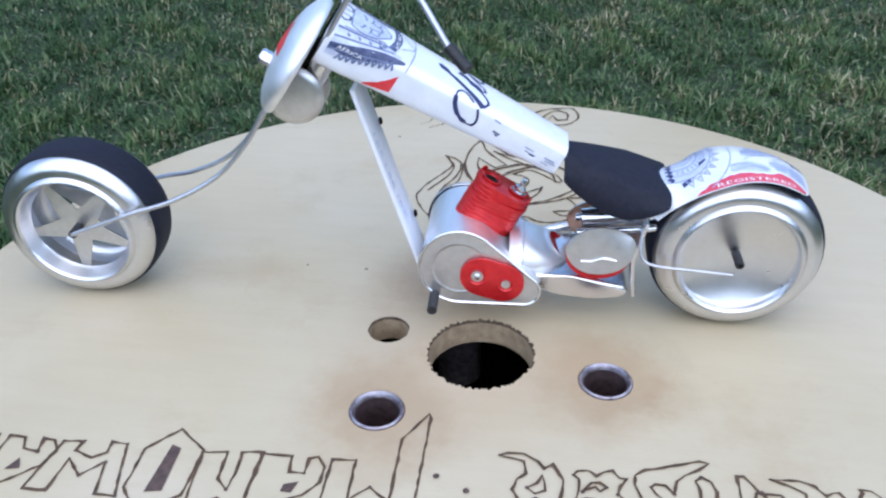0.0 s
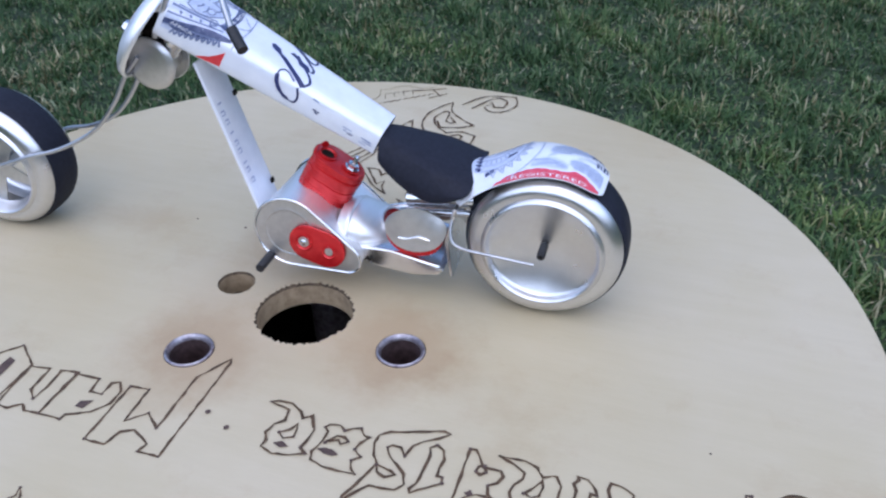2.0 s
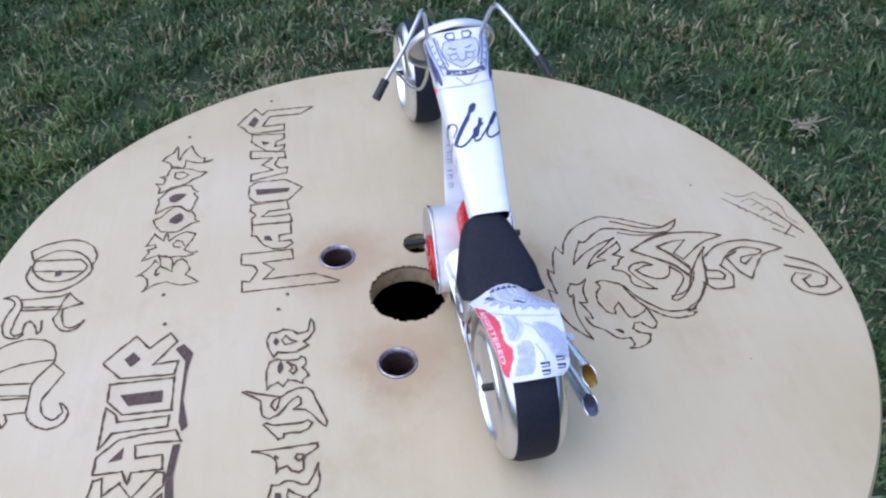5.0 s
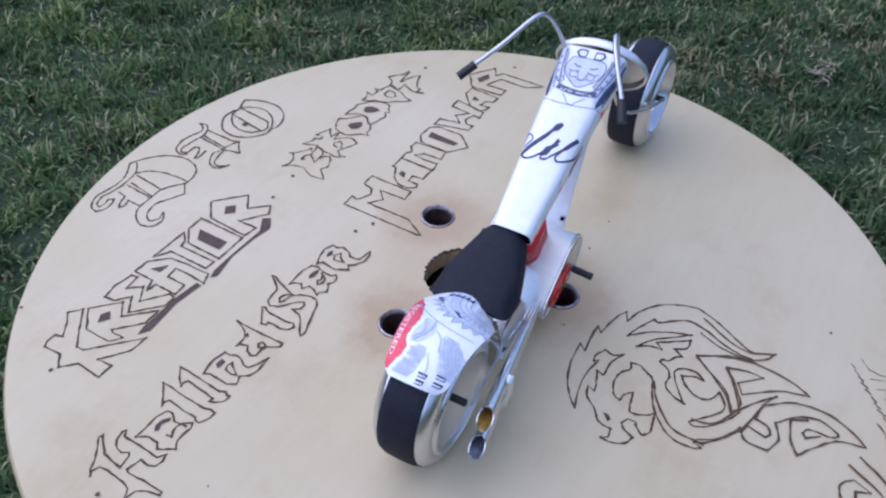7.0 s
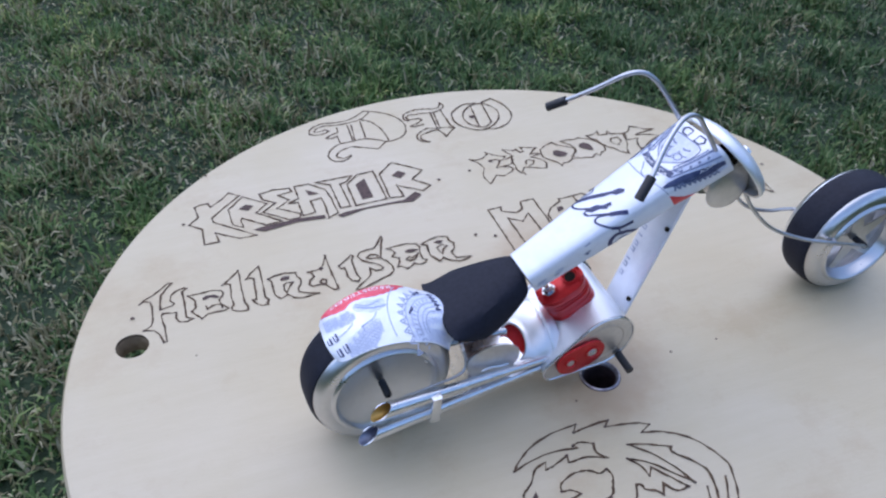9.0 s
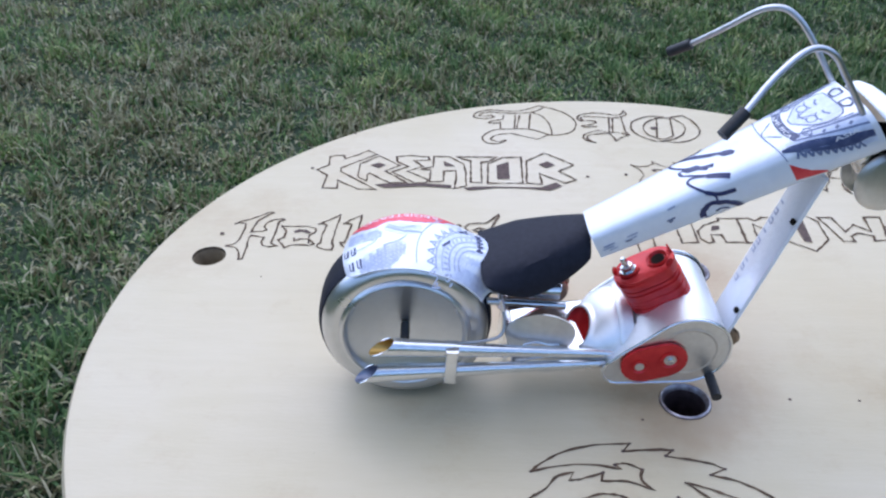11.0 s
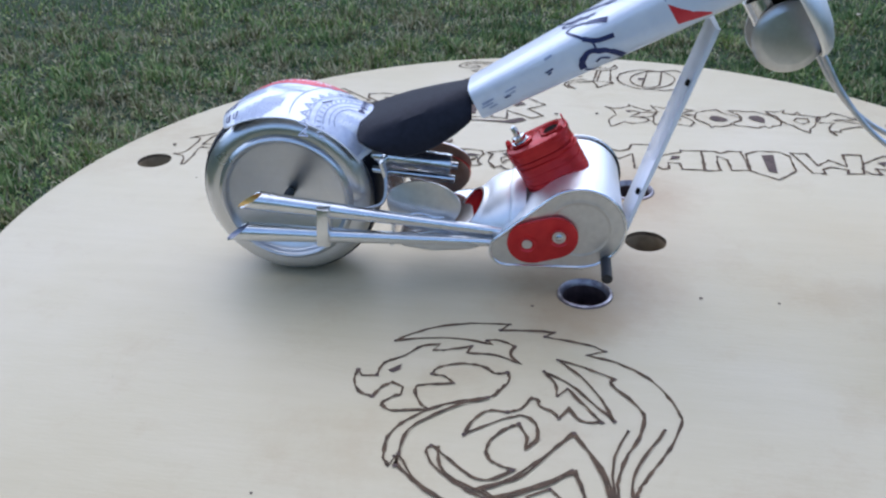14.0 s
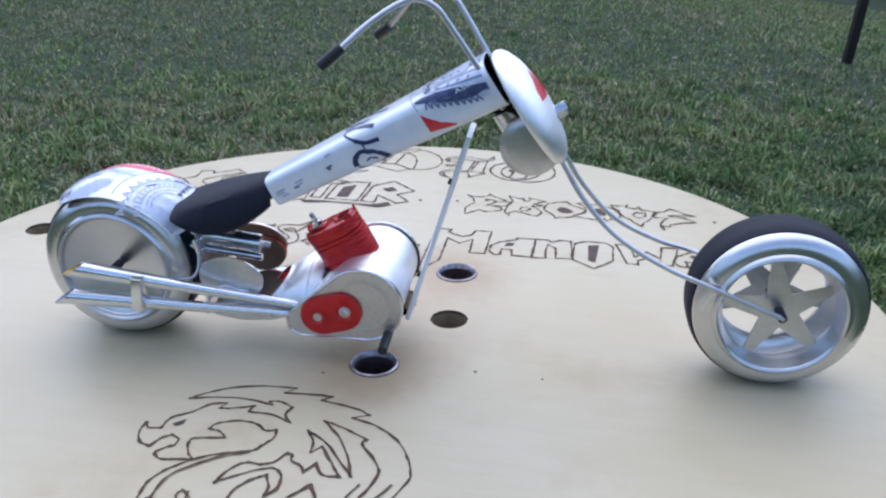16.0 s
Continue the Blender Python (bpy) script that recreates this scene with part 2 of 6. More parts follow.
def grass_material(name, dry):
    m, n, l, b = nodes_of(name)
    geo = n.new("ShaderNodeNewGeometry")
    green = ramp(n, l, geo.outputs["Random Per Island"], [(0.0, (0.036, 0.078, 0.036)), (0.5, (0.078, 0.138, 0.060)), (0.86, (0.122, 0.182, 0.084)), (1.0, (0.29, 0.31, 0.20))])
    straw = ramp(n, l, geo.outputs["Random Per Island"], [(0.0, (0.11, 0.10, 0.05)), (0.5, (0.26, 0.24, 0.13)), (1.0, (0.50, 0.46, 0.31))])
    spot = n.new("ShaderNodeTexCoord")
    drier = n.new("ShaderNodeMapRange")
    for key, value in (("From Min", -0.2), ("From Max", 0.9), ("To Min", -0.05), ("To Max", 0.10)):
        drier.inputs[key].default_value = value
    side = n.new("ShaderNodeVectorMath")
    side.operation = "DOT_PRODUCT"
    side.inputs[1].default_value = (-0.85, 0.35, 0)
    l.new(spot.outputs["Object"], side.inputs[0])
    l.new(side.outputs["Value"], drier.inputs["Value"])
    worn = n.new("ShaderNodeMath")
    l.new(noise_tex(n, l, 3.0, detail=6.0, rough=0.7), worn.inputs[0])
    l.new(drier.outputs["Result"], worn.inputs[1])
    patch = ramp(n, l, worn.outputs[0], [(dry - 0.06, (0.06, 0.06, 0.06)), (dry + 0.18, (0.74, 0.74, 0.74))])
    pick = n.new("ShaderNodeMath")
    pick.operation = "LESS_THAN"
    wrap = n.new("ShaderNodeMath")
    wrap.operation = "FRACT"
    wide = n.new("ShaderNodeMath")
    wide.operation = "MULTIPLY"
    wide.inputs[1].default_value = 97.0
    l.new(geo.outputs["Random Per Island"], wide.inputs[0])
    l.new(wide.outputs[0], wrap.inputs[0])
    l.new(wrap.outputs[0], pick.inputs[0])
    l.new(patch, pick.inputs[1])
    patch = pick.outputs[0]
    tone = ramp(n, l, noise_tex(n, l, 4.5, detail=5.0, rough=0.65), [(0.32, (0.62, 0.67, 0.66)), (0.5, (1.0, 1.03, 1.0)), (0.68, (1.42, 1.32, 1.02))])
    green = mix(n, l, 1.0, green, tone, "MULTIPLY")
    # daylight falling off across the lawn, painted into the green
    lawn_light = n.new("ShaderNodeMapRange")
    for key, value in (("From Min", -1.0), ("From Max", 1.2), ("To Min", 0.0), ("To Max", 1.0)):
        lawn_light.inputs[key].default_value = value
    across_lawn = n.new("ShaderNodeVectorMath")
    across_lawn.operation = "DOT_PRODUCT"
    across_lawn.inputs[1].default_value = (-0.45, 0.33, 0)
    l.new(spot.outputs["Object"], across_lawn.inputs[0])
    l.new(across_lawn.outputs["Value"], lawn_light.inputs["Value"])
    green = mix(n, l, 1.0, green, ramp(n, l, lawn_light.outputs["Result"], [(0.0, (0.74, 0.80, 0.80)), (0.27, (0.95, 0.95, 0.92)), (0.68, (1.60, 1.48, 1.20)), (1.0, (1.85, 1.70, 1.35))]), "MULTIPLY")
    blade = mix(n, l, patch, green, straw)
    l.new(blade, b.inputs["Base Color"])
    thin = n.new("ShaderNodeBsdfTranslucent")
    l.new(blade, thin.inputs["Color"])
    both = n.new("ShaderNodeMixShader")
    both.inputs["Fac"].default_value = 0.2
    l.new(b.outputs["BSDF"], both.inputs[1])
    l.new(thin.outputs["BSDF"], both.inputs[2])
    l.new(both.outputs["Shader"], n["Material Output"].inputs["Surface"])
    b.inputs["Roughness"].default_value = 0.6
    b.inputs["Specular IOR Level"].default_value = 0.14
    return m


def ground_sheet():
    m, n, l, b = nodes_of("lawn_soil")
    f = noise_tex(n, l, 9.0, detail=8.0, rough=0.7)
    soil = ramp(n, l, f, [(0.3, (0.012, 0.026, 0.011)), (0.55, (0.024, 0.045, 0.018)), (0.78, (0.075, 0.070, 0.040))])
    l.new(soil, b.inputs["Base Color"])
    b.inputs["Roughness"].default_value = 0.95
    bump(n, l, b, noise_tex(n, l, 45.0, detail=6.0), 0.8, 0.02)
    bm = bmesh.new()
    rings = list(np.linspace(0.3, 7.5, 49)) + [10.0, 16.0, 60.0, 400.0]
    lathe(bm, [(0, 0)] + [(r, 0) for r in rings], 128)
    for v in bm.verts:
        v.co.z = float(ground_height(v.co.x, v.co.y))
    return tagged(part("ground", bm, m), "mown green lawn with dry straw patches", "lawn", kind="structure")


def grass_stuff(name, count, region, length, width, mat, label, clump=0.95):
    """Bent blades of grass, each four triangles, joined into one mesh."""
    x, y = region(count)
    count = len(x)
    a = rng.uniform(0, 2 * np.pi, count)
    thick = tufts(x, y)
    le, wi = rng.uniform(*length, count) * (0.80 - 0.40 * clump + clump * thick ** 1.5), rng.uniform(*width, count)
    lean = rng.beta(2.0, 1.1, count) * (1.55 - 0.35 * thick)
    hd = np.stack([np.cos(a), np.sin(a)], 1)
    side = np.stack([-np.sin(a + rng.normal(0, 0.5, count)), np.cos(a)], 1)
    v = np.zeros((count, 5, 3), np.float32)
    root = np.stack([x, y], 1)
    mid_h, mid_d = 0.55 * le * np.cos(lean * 0.6), 0.55 * le * np.sin(lean * 0.6)
    tip_h, tip_d = mid_h + 0.45 * le * np.cos(lean * 1.35), mid_d + 0.45 * le * np.sin(lean * 1.35)
    half = (wi / 2)[:, None]
    v[:, 0, :2], v[:, 1, :2] = root - side * half, root + side * half
    v[:, 2, :2], v[:, 3, :2] = root + hd * mid_d[:, None] + side * half * 0.8, root + hd * mid_d[:, None] - side * half * 0.8
    v[:, 4, :2] = root + hd * tip_d[:, None]
    v[:, 2, 2] = v[:, 3, 2] = mid_h
    v[:, 4, 2] = np.maximum(tip_h, 0.002)
    v[:, :, 2] += (ground_height(x, y) - 0.002)[:, None]
    base = (np.arange(count) * 5)[:, None]
    loops = np.concatenate([base + np.array([[0, 1, 2, 3]]), base + np.array([[3, 2, 4]])], 1).astype(np.int32)
    me = bpy.data.meshes.new(name)
    me.vertices.add(count * 5)
    me.vertices.foreach_set("co", v.reshape(-1))
    me.loops.add(count * 7)
    me.loops.foreach_set("vertex_index", loops.reshape(-1))
    me.polygons.add(count * 2)
    starts = (np.arange(count) * 7)[:, None] + np.array([[0, 4]])
    me.polygons.foreach_set("loop_start", starts.reshape(-1).astype(np.int32))
    me.update(calc_edges=True)
    me.materials.append(mat)
    return tagged(new(name, me), label, "grass", kind="stuff")


def near_ring(count):
    r = np.sqrt(rng.uniform(0.32 ** 2, 2.75 ** 2, count))
    a = rng.uniform(0, 2 * np.pi, count)
    x, y = r * np.cos(a), r * np.sin(a)
    keep = rng.uniform(0, 1, count) < (0.5 + 0.7 * tufts(x, y)) * np.clip((2.75 - r) / 1.1, 0, 1)
    return x[keep], y[keep]


def far_field(count):
    x, y = rng.uniform(-4.8, 4.8, count), rng.uniform(-4.6, 7.1, count)
    r = np.hypot(x, y)
    keep = (r > 1.6 + 1.0 * rng.uniform(0, 1, count)) & ((r < 4.2 + 0.4 * rng.uniform(0, 1, count)) | ((y > 0.9) & (np.hypot(x, y - 2.2) < 4.9 * rng.uniform(0.9, 1.0, count))))
    return x[keep], y[keep]


ground_sheet()
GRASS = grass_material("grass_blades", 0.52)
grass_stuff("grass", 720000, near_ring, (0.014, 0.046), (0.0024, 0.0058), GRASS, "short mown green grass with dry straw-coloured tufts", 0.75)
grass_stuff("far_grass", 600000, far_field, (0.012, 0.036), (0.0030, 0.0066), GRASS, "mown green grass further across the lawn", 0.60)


STRAW = plain("dry_grass_stem", (0.17, 0.16, 0.10), (0.34, 0.31, 0.22), 0.7, 30.0)


def dry_stems(count):
    """Pale dead stems lying loosely on the lawn."""
    bm = bmesh.new()
    for _ in range(count):
        r, a = math.sqrt(random.uniform(0.1, 11.0)), random.uniform(0, 2 * math.pi)
        x, y = r * math.cos(a), r * math.sin(a)
        if tufts(np.array(x), np.array(y)) > random.uniform(0.2, 1.1):
            continue
        t, le, w = random.uniform(0, 2 * math.pi), random.uniform(0.008, 0.026), random.uniform(0.0005, 0.0011)
        z = float(ground_height(x, y)) + random.uniform(0.010, 0.026)
        d, s = Vector((math.cos(t), math.sin(t), random.uniform(-0.25, 0.35))), Vector((-math.sin(t), math.cos(t), 0))
        bend = s * random.uniform(-0.3, 0.3) * le
        o = Vector((x, y, z))
        rows = [(o + d * le * k + bend * k * k, 1 - 0.4 * k) for k in (0.0, 0.5, 1.0)]
        v = [[bm.verts.new(q - s * w * f), bm.verts.new(q + s * w * f)] for q, f in rows]
        for m, n in zip(v, v[1:]):
            bm.faces.new((m[0], m[1], n[1], n[0]))
    return tagged(part("dry_grass_stems", bm, STRAW), "pale dead grass stems lying on the lawn", "grass", kind="stuff")


dry_stems(9000)

LEAF = plain("dry_leaf", (0.22, 0.18, 0.13), (0.42, 0.37, 0.28), 0.8, 90.0)


def fallen_leaf(x, y, size, turn):
    """A small curled dry leaf with a bent midrib."""
    bm = bmesh.new()
    m = pose(x, y, float(ground_height(x, y)) + 0.036, random.uniform(-25, 25), random.uniform(-25, 25), turn)
    mid = [bm.verts.new(m @ Vector((size * (k - 2) * 0.5, 0, 0.10 * size * (k - 2) ** 2))) for k in range(5)]
    for side in (1, -1):
        rim = [bm.verts.new(m @ Vector((size * (k - 2) * 0.5, side * size * w, 0.10 * size * (k - 2) ** 2 + 0.35 * size * w))) for k, w in enumerate((0.0, 0.38, 0.5, 0.34, 0.0))]
        for k in range(4):
            bm.faces.new((mid[k], mid[k + 1], rim[k + 1], rim[k]))
    bmesh.ops.remove_doubles(bm, verts=bm.verts, dist=1e-6)
    return tagged(part("fallen_leaf", bm, LEAF), "small curled dry leaf lying on the grass", "leaf", group="fallen leaves")


for leaf in ((0.53, 3.46, 0.022, 120), (-0.34, 2.48, 0.014, 45), (0.02, 2.04, 0.012, 10),
             (0.17, 2.23, 0.013, 75), (0.56, 2.44, 0.020, 140), (0.59, 2.46, 0.014, 30), (0.71, 2.15, 0.018, 95), (0.66, 3.92, 0.020, 60), (0.32, 2.76, 0.013, 15)):
    fallen_leaf(*leaf)


def dry_clump(x, y, wide):
    """A matted, curled bunch of dead grass torn loose on the lawn."""
    bm = bmesh.new()
    z = float(ground_height(x, y)) + 0.030
    for k in range(24):
        a, r = random.uniform(0, 2 * math.pi), wide * random.uniform(0.05, 0.5)
        o = Vector((x + r * math.cos(a), y + 0.6 * r * math.sin(a), z + random.uniform(-0.004, 0.006)))
        t, le, curl = random.uniform(0, 2 * math.pi), wide * random.uniform(0.25, 0.75), random.uniform(-2.4, 2.4)
        pts = [o]
        for j in range(6):
            pts.append(pts[-1] + Vector((math.cos(t + curl * j / 6), math.sin(t + curl * j / 6), random.uniform(-0.18, 0.20))) * le / 6)
        tube(bm, pts, random.uniform(0.0007, 0.0014), 4, 0.0004)
    return tagged(part("dry_grass_clump", bm, LEAF), "loose tangled clump of dead grass lying on the lawn", "dead grass", group="dead grass clumps")


dry_clump(1.185, -0.055, 0.058)
dry_clump(0.752, -0.712, 0.058)


def garden_post():
    bm = bmesh.new()
    prism(bm, [(-0.015, -0.012), (0.015, -0.012), (0.015, 0.012), (-0.015, 0.012)], pose(0.925, 2.97, GROUND - 0.1, 0, 4, 15), 1.7, 0.006)
    return tagged(part("fence_post", bm, POST), "dark weathered post standing in the lawn", "post")


garden_post()


def hedge():
    """An unseen hedge-like dark ring, added all round well beyond the lawn to darken reflections."""
    m = plain("unseen_dark_ring", (0.03, 0.05, 0.02), (0.09, 0.12, 0.055), 0.8, 2.5, bump_d=0.1)
    bm = bmesh.new()
    n = 160
    rows = []
    for r, z in ((12.0, -1.6), (11.6, 0.6), (11.9, 1.8), (12.2, 2.7), (13.0, 3.1), (14.0, -1.6)):
        rows.append([])
        for k in range(n):
            a = 2 * math.pi * k / n
            q = r + 0.5 * noise.noise((6 * math.cos(a), 6 * math.sin(a), z))
            rows[-1].append(bm.verts.new((q * math.cos(a), q * math.sin(a), z + (0.7 * noise.noise((9 * math.cos(a), 9 * math.sin(a), 3)) if z > 1.7 else 0))))
    for a, c in zip(rows, rows[1:]):
        join_loops(bm, a, c)
    return tagged(part("backdrop", bm, m), "unseen dark green ring added round the garden to darken reflections", "hedge", kind="structure")


# ---- the round table: the flange of a cable spool ----
def wood_material():
    m, n, l, b = nodes_of("pale_varnished_board")
    tc = n.new("ShaderNodeTexCoord")
    grain = noise_tex(n, l, 22.0, detail=6.0, rough=0.6, stretch=(1.0, 7.0, 1.0))
    base = ramp(n, l, grain, [(0.25, (0.494, 0.420, 0.278)), (0.75, (0.530, 0.454, 0.310))])
    blotch = ramp(n, l, noise_tex(n, l, 7.0, detail=4.0), [(0.30, (0.92, 0.86, 0.76)), (0.5, (1.0, 0.98, 0.94)), (0.68, (1.07, 1.06, 1.09))])
    col = mix(n, l, 1.0, base, blotch, "MULTIPLY")
    warp = n.new("ShaderNodeTexNoise")
    warp.inputs["Scale"].default_value = 45.0
    warp.inputs["Detail"].default_value, warp.inputs["Roughness"].default_value = 6.0, 0.65
    l.new(tc.outputs["Object"], warp.inputs["Vector"])
    shift = n.new("ShaderNodeVectorMath")
    shift.operation = "MULTIPLY_ADD"
    shift.inputs[1].default_value = (0.042, 0.042, 0)
    l.new(warp.outputs["Color"], shift.inputs[0])
    l.new(tc.outputs["Object"], shift.inputs[2])
    for x, y, r0, r1, amount in ((0.034, 0.042, 0.012, 0.043, 0.84), (-0.051, 0.015, 0.012, 0.041, 0.82), (0.015, -0.050, 0.012, 0.046, 0.86), (0.008, 0.000, 0.016, 0.080, 0.42)):
        d = n.new("ShaderNodeVectorMath")
        d.operation = "DISTANCE"
        d.inputs[1].default_value = (x + 0.021, y + 0.021, -GROUND)
        l.new(shift.outputs["Vector"], d.inputs[0])
        mr = n.new("ShaderNodeMapRange")
        mr.interpolation_type = "SMOOTHSTEP"
        for key, value in (("From Min", r0), ("From Max", r1), ("To Min", amount), ("To Max", 0.0)):
            mr.inputs[key].default_value = value
        l.new(d.outputs["Value"], mr.inputs["Value"])
        col = mix(n, l, mr.outputs["Result"], col, (0.40, 0.285, 0.165))
    stain = ramp(n, l, noise_tex(n, l, 16.0, detail=7.0, rough=0.7), [(0.36, (0.80, 0.70, 0.62)), (0.47, (1, 1, 1))])
    col = mix(n, l, 0.35, col, mix(n, l, 1.0, col, stain, "MULTIPLY"))
    specks = ramp(n, l, noise_tex(n, l, 260.0, detail=2.0), [(0.17, (0.45, 0.40, 0.36)), (0.22, (1, 1, 1))])
    col = mix(n, l, 0.6, col, mix(n, l, 1.0, col, specks, "MULTIPLY"))
    l.new(col, b.inputs["Base Color"])
    r = n.new("ShaderNodeMapRange")
    b.inputs["Specular IOR Level"].default_value = 0.6
    r.inputs["To Min"].default_value, r.inputs["To Max"].default_value = 0.38, 0.56
    l.new(noise_tex(n, l, 12.0), r.inputs["Value"])
    l.new(r.outputs["Result"], b.inputs["Roughness"])
    bump(n, l, b, noise_tex(n, l, 180.0, detail=5.0, stretch=(1.0, 4.0, 1.0)), 0.25, 0.0004)
    return m


WOOD = wood_material()
RAW = plain("raw_board_edge", (0.24, 0.172, 0.10), (0.38, 0.285, 0.175), 0.9, 240.0, bump_d=0.0006)
CHAR = plain("charred_hole_rim", (0.06, 0.04, 0.025), (0.16, 0.11, 0.07), 0.9, 300.0)
RUST = plain("rusty_tube_steel", (0.06, 0.038, 0.036), (0.13, 0.085, 0.085), 0.55, 300.0, metal=0.5, bump_d=0.0004)
PURPLE_STEEL = plain("blued_tube_rim", (0.20, 0.17, 0.20), (0.50, 0.47, 0.50), 0.35, 350.0, metal=0.8, bump_d=0.0003)

TOP_R, TOP_T = 0.2458, 0.012
TUBES = ((0.034, 0.042), (-0.051, 0.015), (0.015, -0.050))
HOLES = [(-0.001, 0.004, 0.0212, 170, 0.0013), (0.039, -0.006, 0.0086, 40, 0.0002), (-0.209, 0.051, 0.0086, 40, 0.0001)] + [(x, y, 0.0106, 40, 0.0) for x, y in TUBES]


def loop_of(bm, cx, cy, r, n, z, rough=0.0, seed=0):
    out = []
    rnd = random.Random(seed)
    for k in range(n):
        a = 2 * math.pi * k / n
        rr = r + (rough * rnd.uniform(-0.4, 1.0) if rough else 0)
        out.append(bm.verts.new((cx + rr * math.cos(a), cy + rr * math.sin(a), z)))
    return out


def ring_edges(bm, loop):
    pairs = [(loop[k], loop[(k + 1) % len(loop)]) for k in range(len(loop))]
    return [bm.edges.get(q) or bm.edges.new(q) for q in pairs]


def join_loops(bm, a, b, mat=0):
    for k in range(len(a)):
        bm.faces.new((a[k], a[(k + 1) % len(a)], b[(k + 1) % len(b)], b[k])).material_index = mat


# added out of view: keeps the low sky out of the metal
hedge()


def spool_table():
    table = tagged(new("spool_table"), "pale round cable-spool table with burned line drawings", "table")
    table.location = (0, 0, GROUND)
    lift = -GROUND
    bm = bmesh.new()
    n_o = 192
    rim = [(TOP_R - 0.004, 0.0), (TOP_R - 0.0016, -0.0006), (TOP_R, -0.003), (TOP_R, -TOP_T + 0.002), (TOP_R - 0.002, -TOP_T)]
    outer = [loop_of(bm, -0.0012, 0.0005, r, n_o, z + lift) for r, z in rim]
    for a, b in zip(outer, outer[1:]):
        join_loops(bm, a, b)
    tops, lows = ring_edges(bm, outer[0]), ring_edges(bm, outer[-1])
    for i, (x, y, r, n, rough) in enumerate(HOLES):
        hi = loop_of(bm, x, y, r, n, lift, rough, i)
        mid = loop_of(bm, x, y, r, n, lift - 0.0016, rough * 0.15, i)
        lo = loop_of(bm, x, y, r, n, lift - TOP_T)
        join_loops(bm, hi, mid, 2)
        join_loops(bm, mid, lo, 1)
        tops += ring_edges(bm, hi)
        lows += ring_edges(bm, lo)
    bmesh.ops.triangle_fill(bm, edges=[e for e in tops if e.is_valid], use_beauty=True)
    bmesh.ops.triangle_fill(bm, edges=[e for e in lows if e.is_valid], use_beauty=True)
    top = part("tabletop", bm, (WOOD, RAW, CHAR), table)
    for x, y in TUBES:
        bm = bmesh.new()
        lathe(bm, [(0.0105, lift - 0.06), (0.0105, lift - 0.001), (0.0103, lift + 0.0006), (0.0096, lift + 0.0010), (0.0088, lift + 0.0002), (0.0084, lift - 0.0015)], 48, Matrix.Translation((x, y, 0)))
        lathe(bm, [(0.0084, lift - 0.0015), (0.0082, lift - 0.06)], 48, Matrix.Translation((x, y, 0)), mat=1)
        part("tube_end", bm, (PURPLE_STEEL, RUST), top, "steel tube end with blued rim and rusty bore")
    # the gloom seen through the holes is put into the drum's colour
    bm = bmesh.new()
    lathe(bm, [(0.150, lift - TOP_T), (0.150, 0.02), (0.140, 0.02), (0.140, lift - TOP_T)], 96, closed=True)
    part("drum", bm, DARK, table, "hollow drum below the top, near-black for the shade inside")
    bm = bmesh.new()
    lathe(bm, [(0, 0), (TOP_R, 0), (TOP_R, 0.02), (0, 0.02)], 96)
    part("bottom_flange", bm, RAW, table)
    return table, top


SPOOL_TABLE, TABLETOP = spool_table()

# ---- burned line drawings on the tabletop, in millimetres from its centre ----
LIFT = -GROUND


def on_top(u, v, h=0.00025):
    return Vector((u / 1000, v / 1000, LIFT + h))


def corner_smooth(points, steps=4):
    """Rounds gentle turns and keeps sharp corners."""
    p = [Vector(q) for q in points]
    out, run = [], [p[0]]
    for a, b, c in zip(p, p[1:], p[2:]):
        run.append(b)
        if (b - a).length > 1e-6 and (c - b).length > 1e-6 and (b - a).angle(c - b) > radians(62):
            out += (smooth_path(run, steps) if len(run) > 2 else run)[:-1]
            run = [b]
    run.append(p[-1])
    return out + (smooth_path(run, steps) if len(run) > 2 else run)


class Drawing:
    """Gathers the strokes of one drawing into one mesh."""

    def __init__(self, width=0.85):
        self.bm, self.width, self.z = bmesh.new(), width, 0.0

    def place(self, u, v):
        return on_top(u, v, 0.0002 + self.z)

    def line(self, *points, closed=False, soft=False):
        self.z += 0.000004
        p = corner_smooth(points) if soft else dense(points, 2.5, closed)
        p = [q + Vector((random.gauss(0, 0.10), random.gauss(0, 0.10))) for q in p]
        ribbon(self.bm, p, self.width, self.place, closed=closed, wobble=0.5)
        q = [Vector(v) for v in points]
        for k, b in enumerate(q):
            a, c = q[k - 1], q[(k + 1) % len(q)]
            end = not closed and k in (0, len(q) - 1)
            if random.random() < 0.7 and (end or (b - a).length > 0.5 and (c - b).length > 0.5 and (b - a).angle(c - b) > radians(65)):
                self.dot(b.x, b.y, self.width * random.uniform(0.55, 0.95))

    def shape(self, *points):
        self.line(*points, closed=True)

    def fill(self, *points):
        self.z += 0.000004
        f = self.bm.faces.new([self.bm.verts.new(self.place(*q)) for q in points])
        f.material_index = 1

    def dot(self, u, v, r=1.2):
        self.fill(*[(u + r * math.cos(k * 0.7) * random.uniform(0.8, 1.1), v + r * math.sin(k * 0.7) * random.uniform(0.8, 1.1)) for k in range(9)])

    def done(self, name, label):
        bmesh.ops.triangulate(self.bm, faces=[f for f in self.bm.faces if len(f.verts) > 4])
        return part(name, self.bm, (BURN, BURN_FILL), TABLETOP, label, smooth=False)


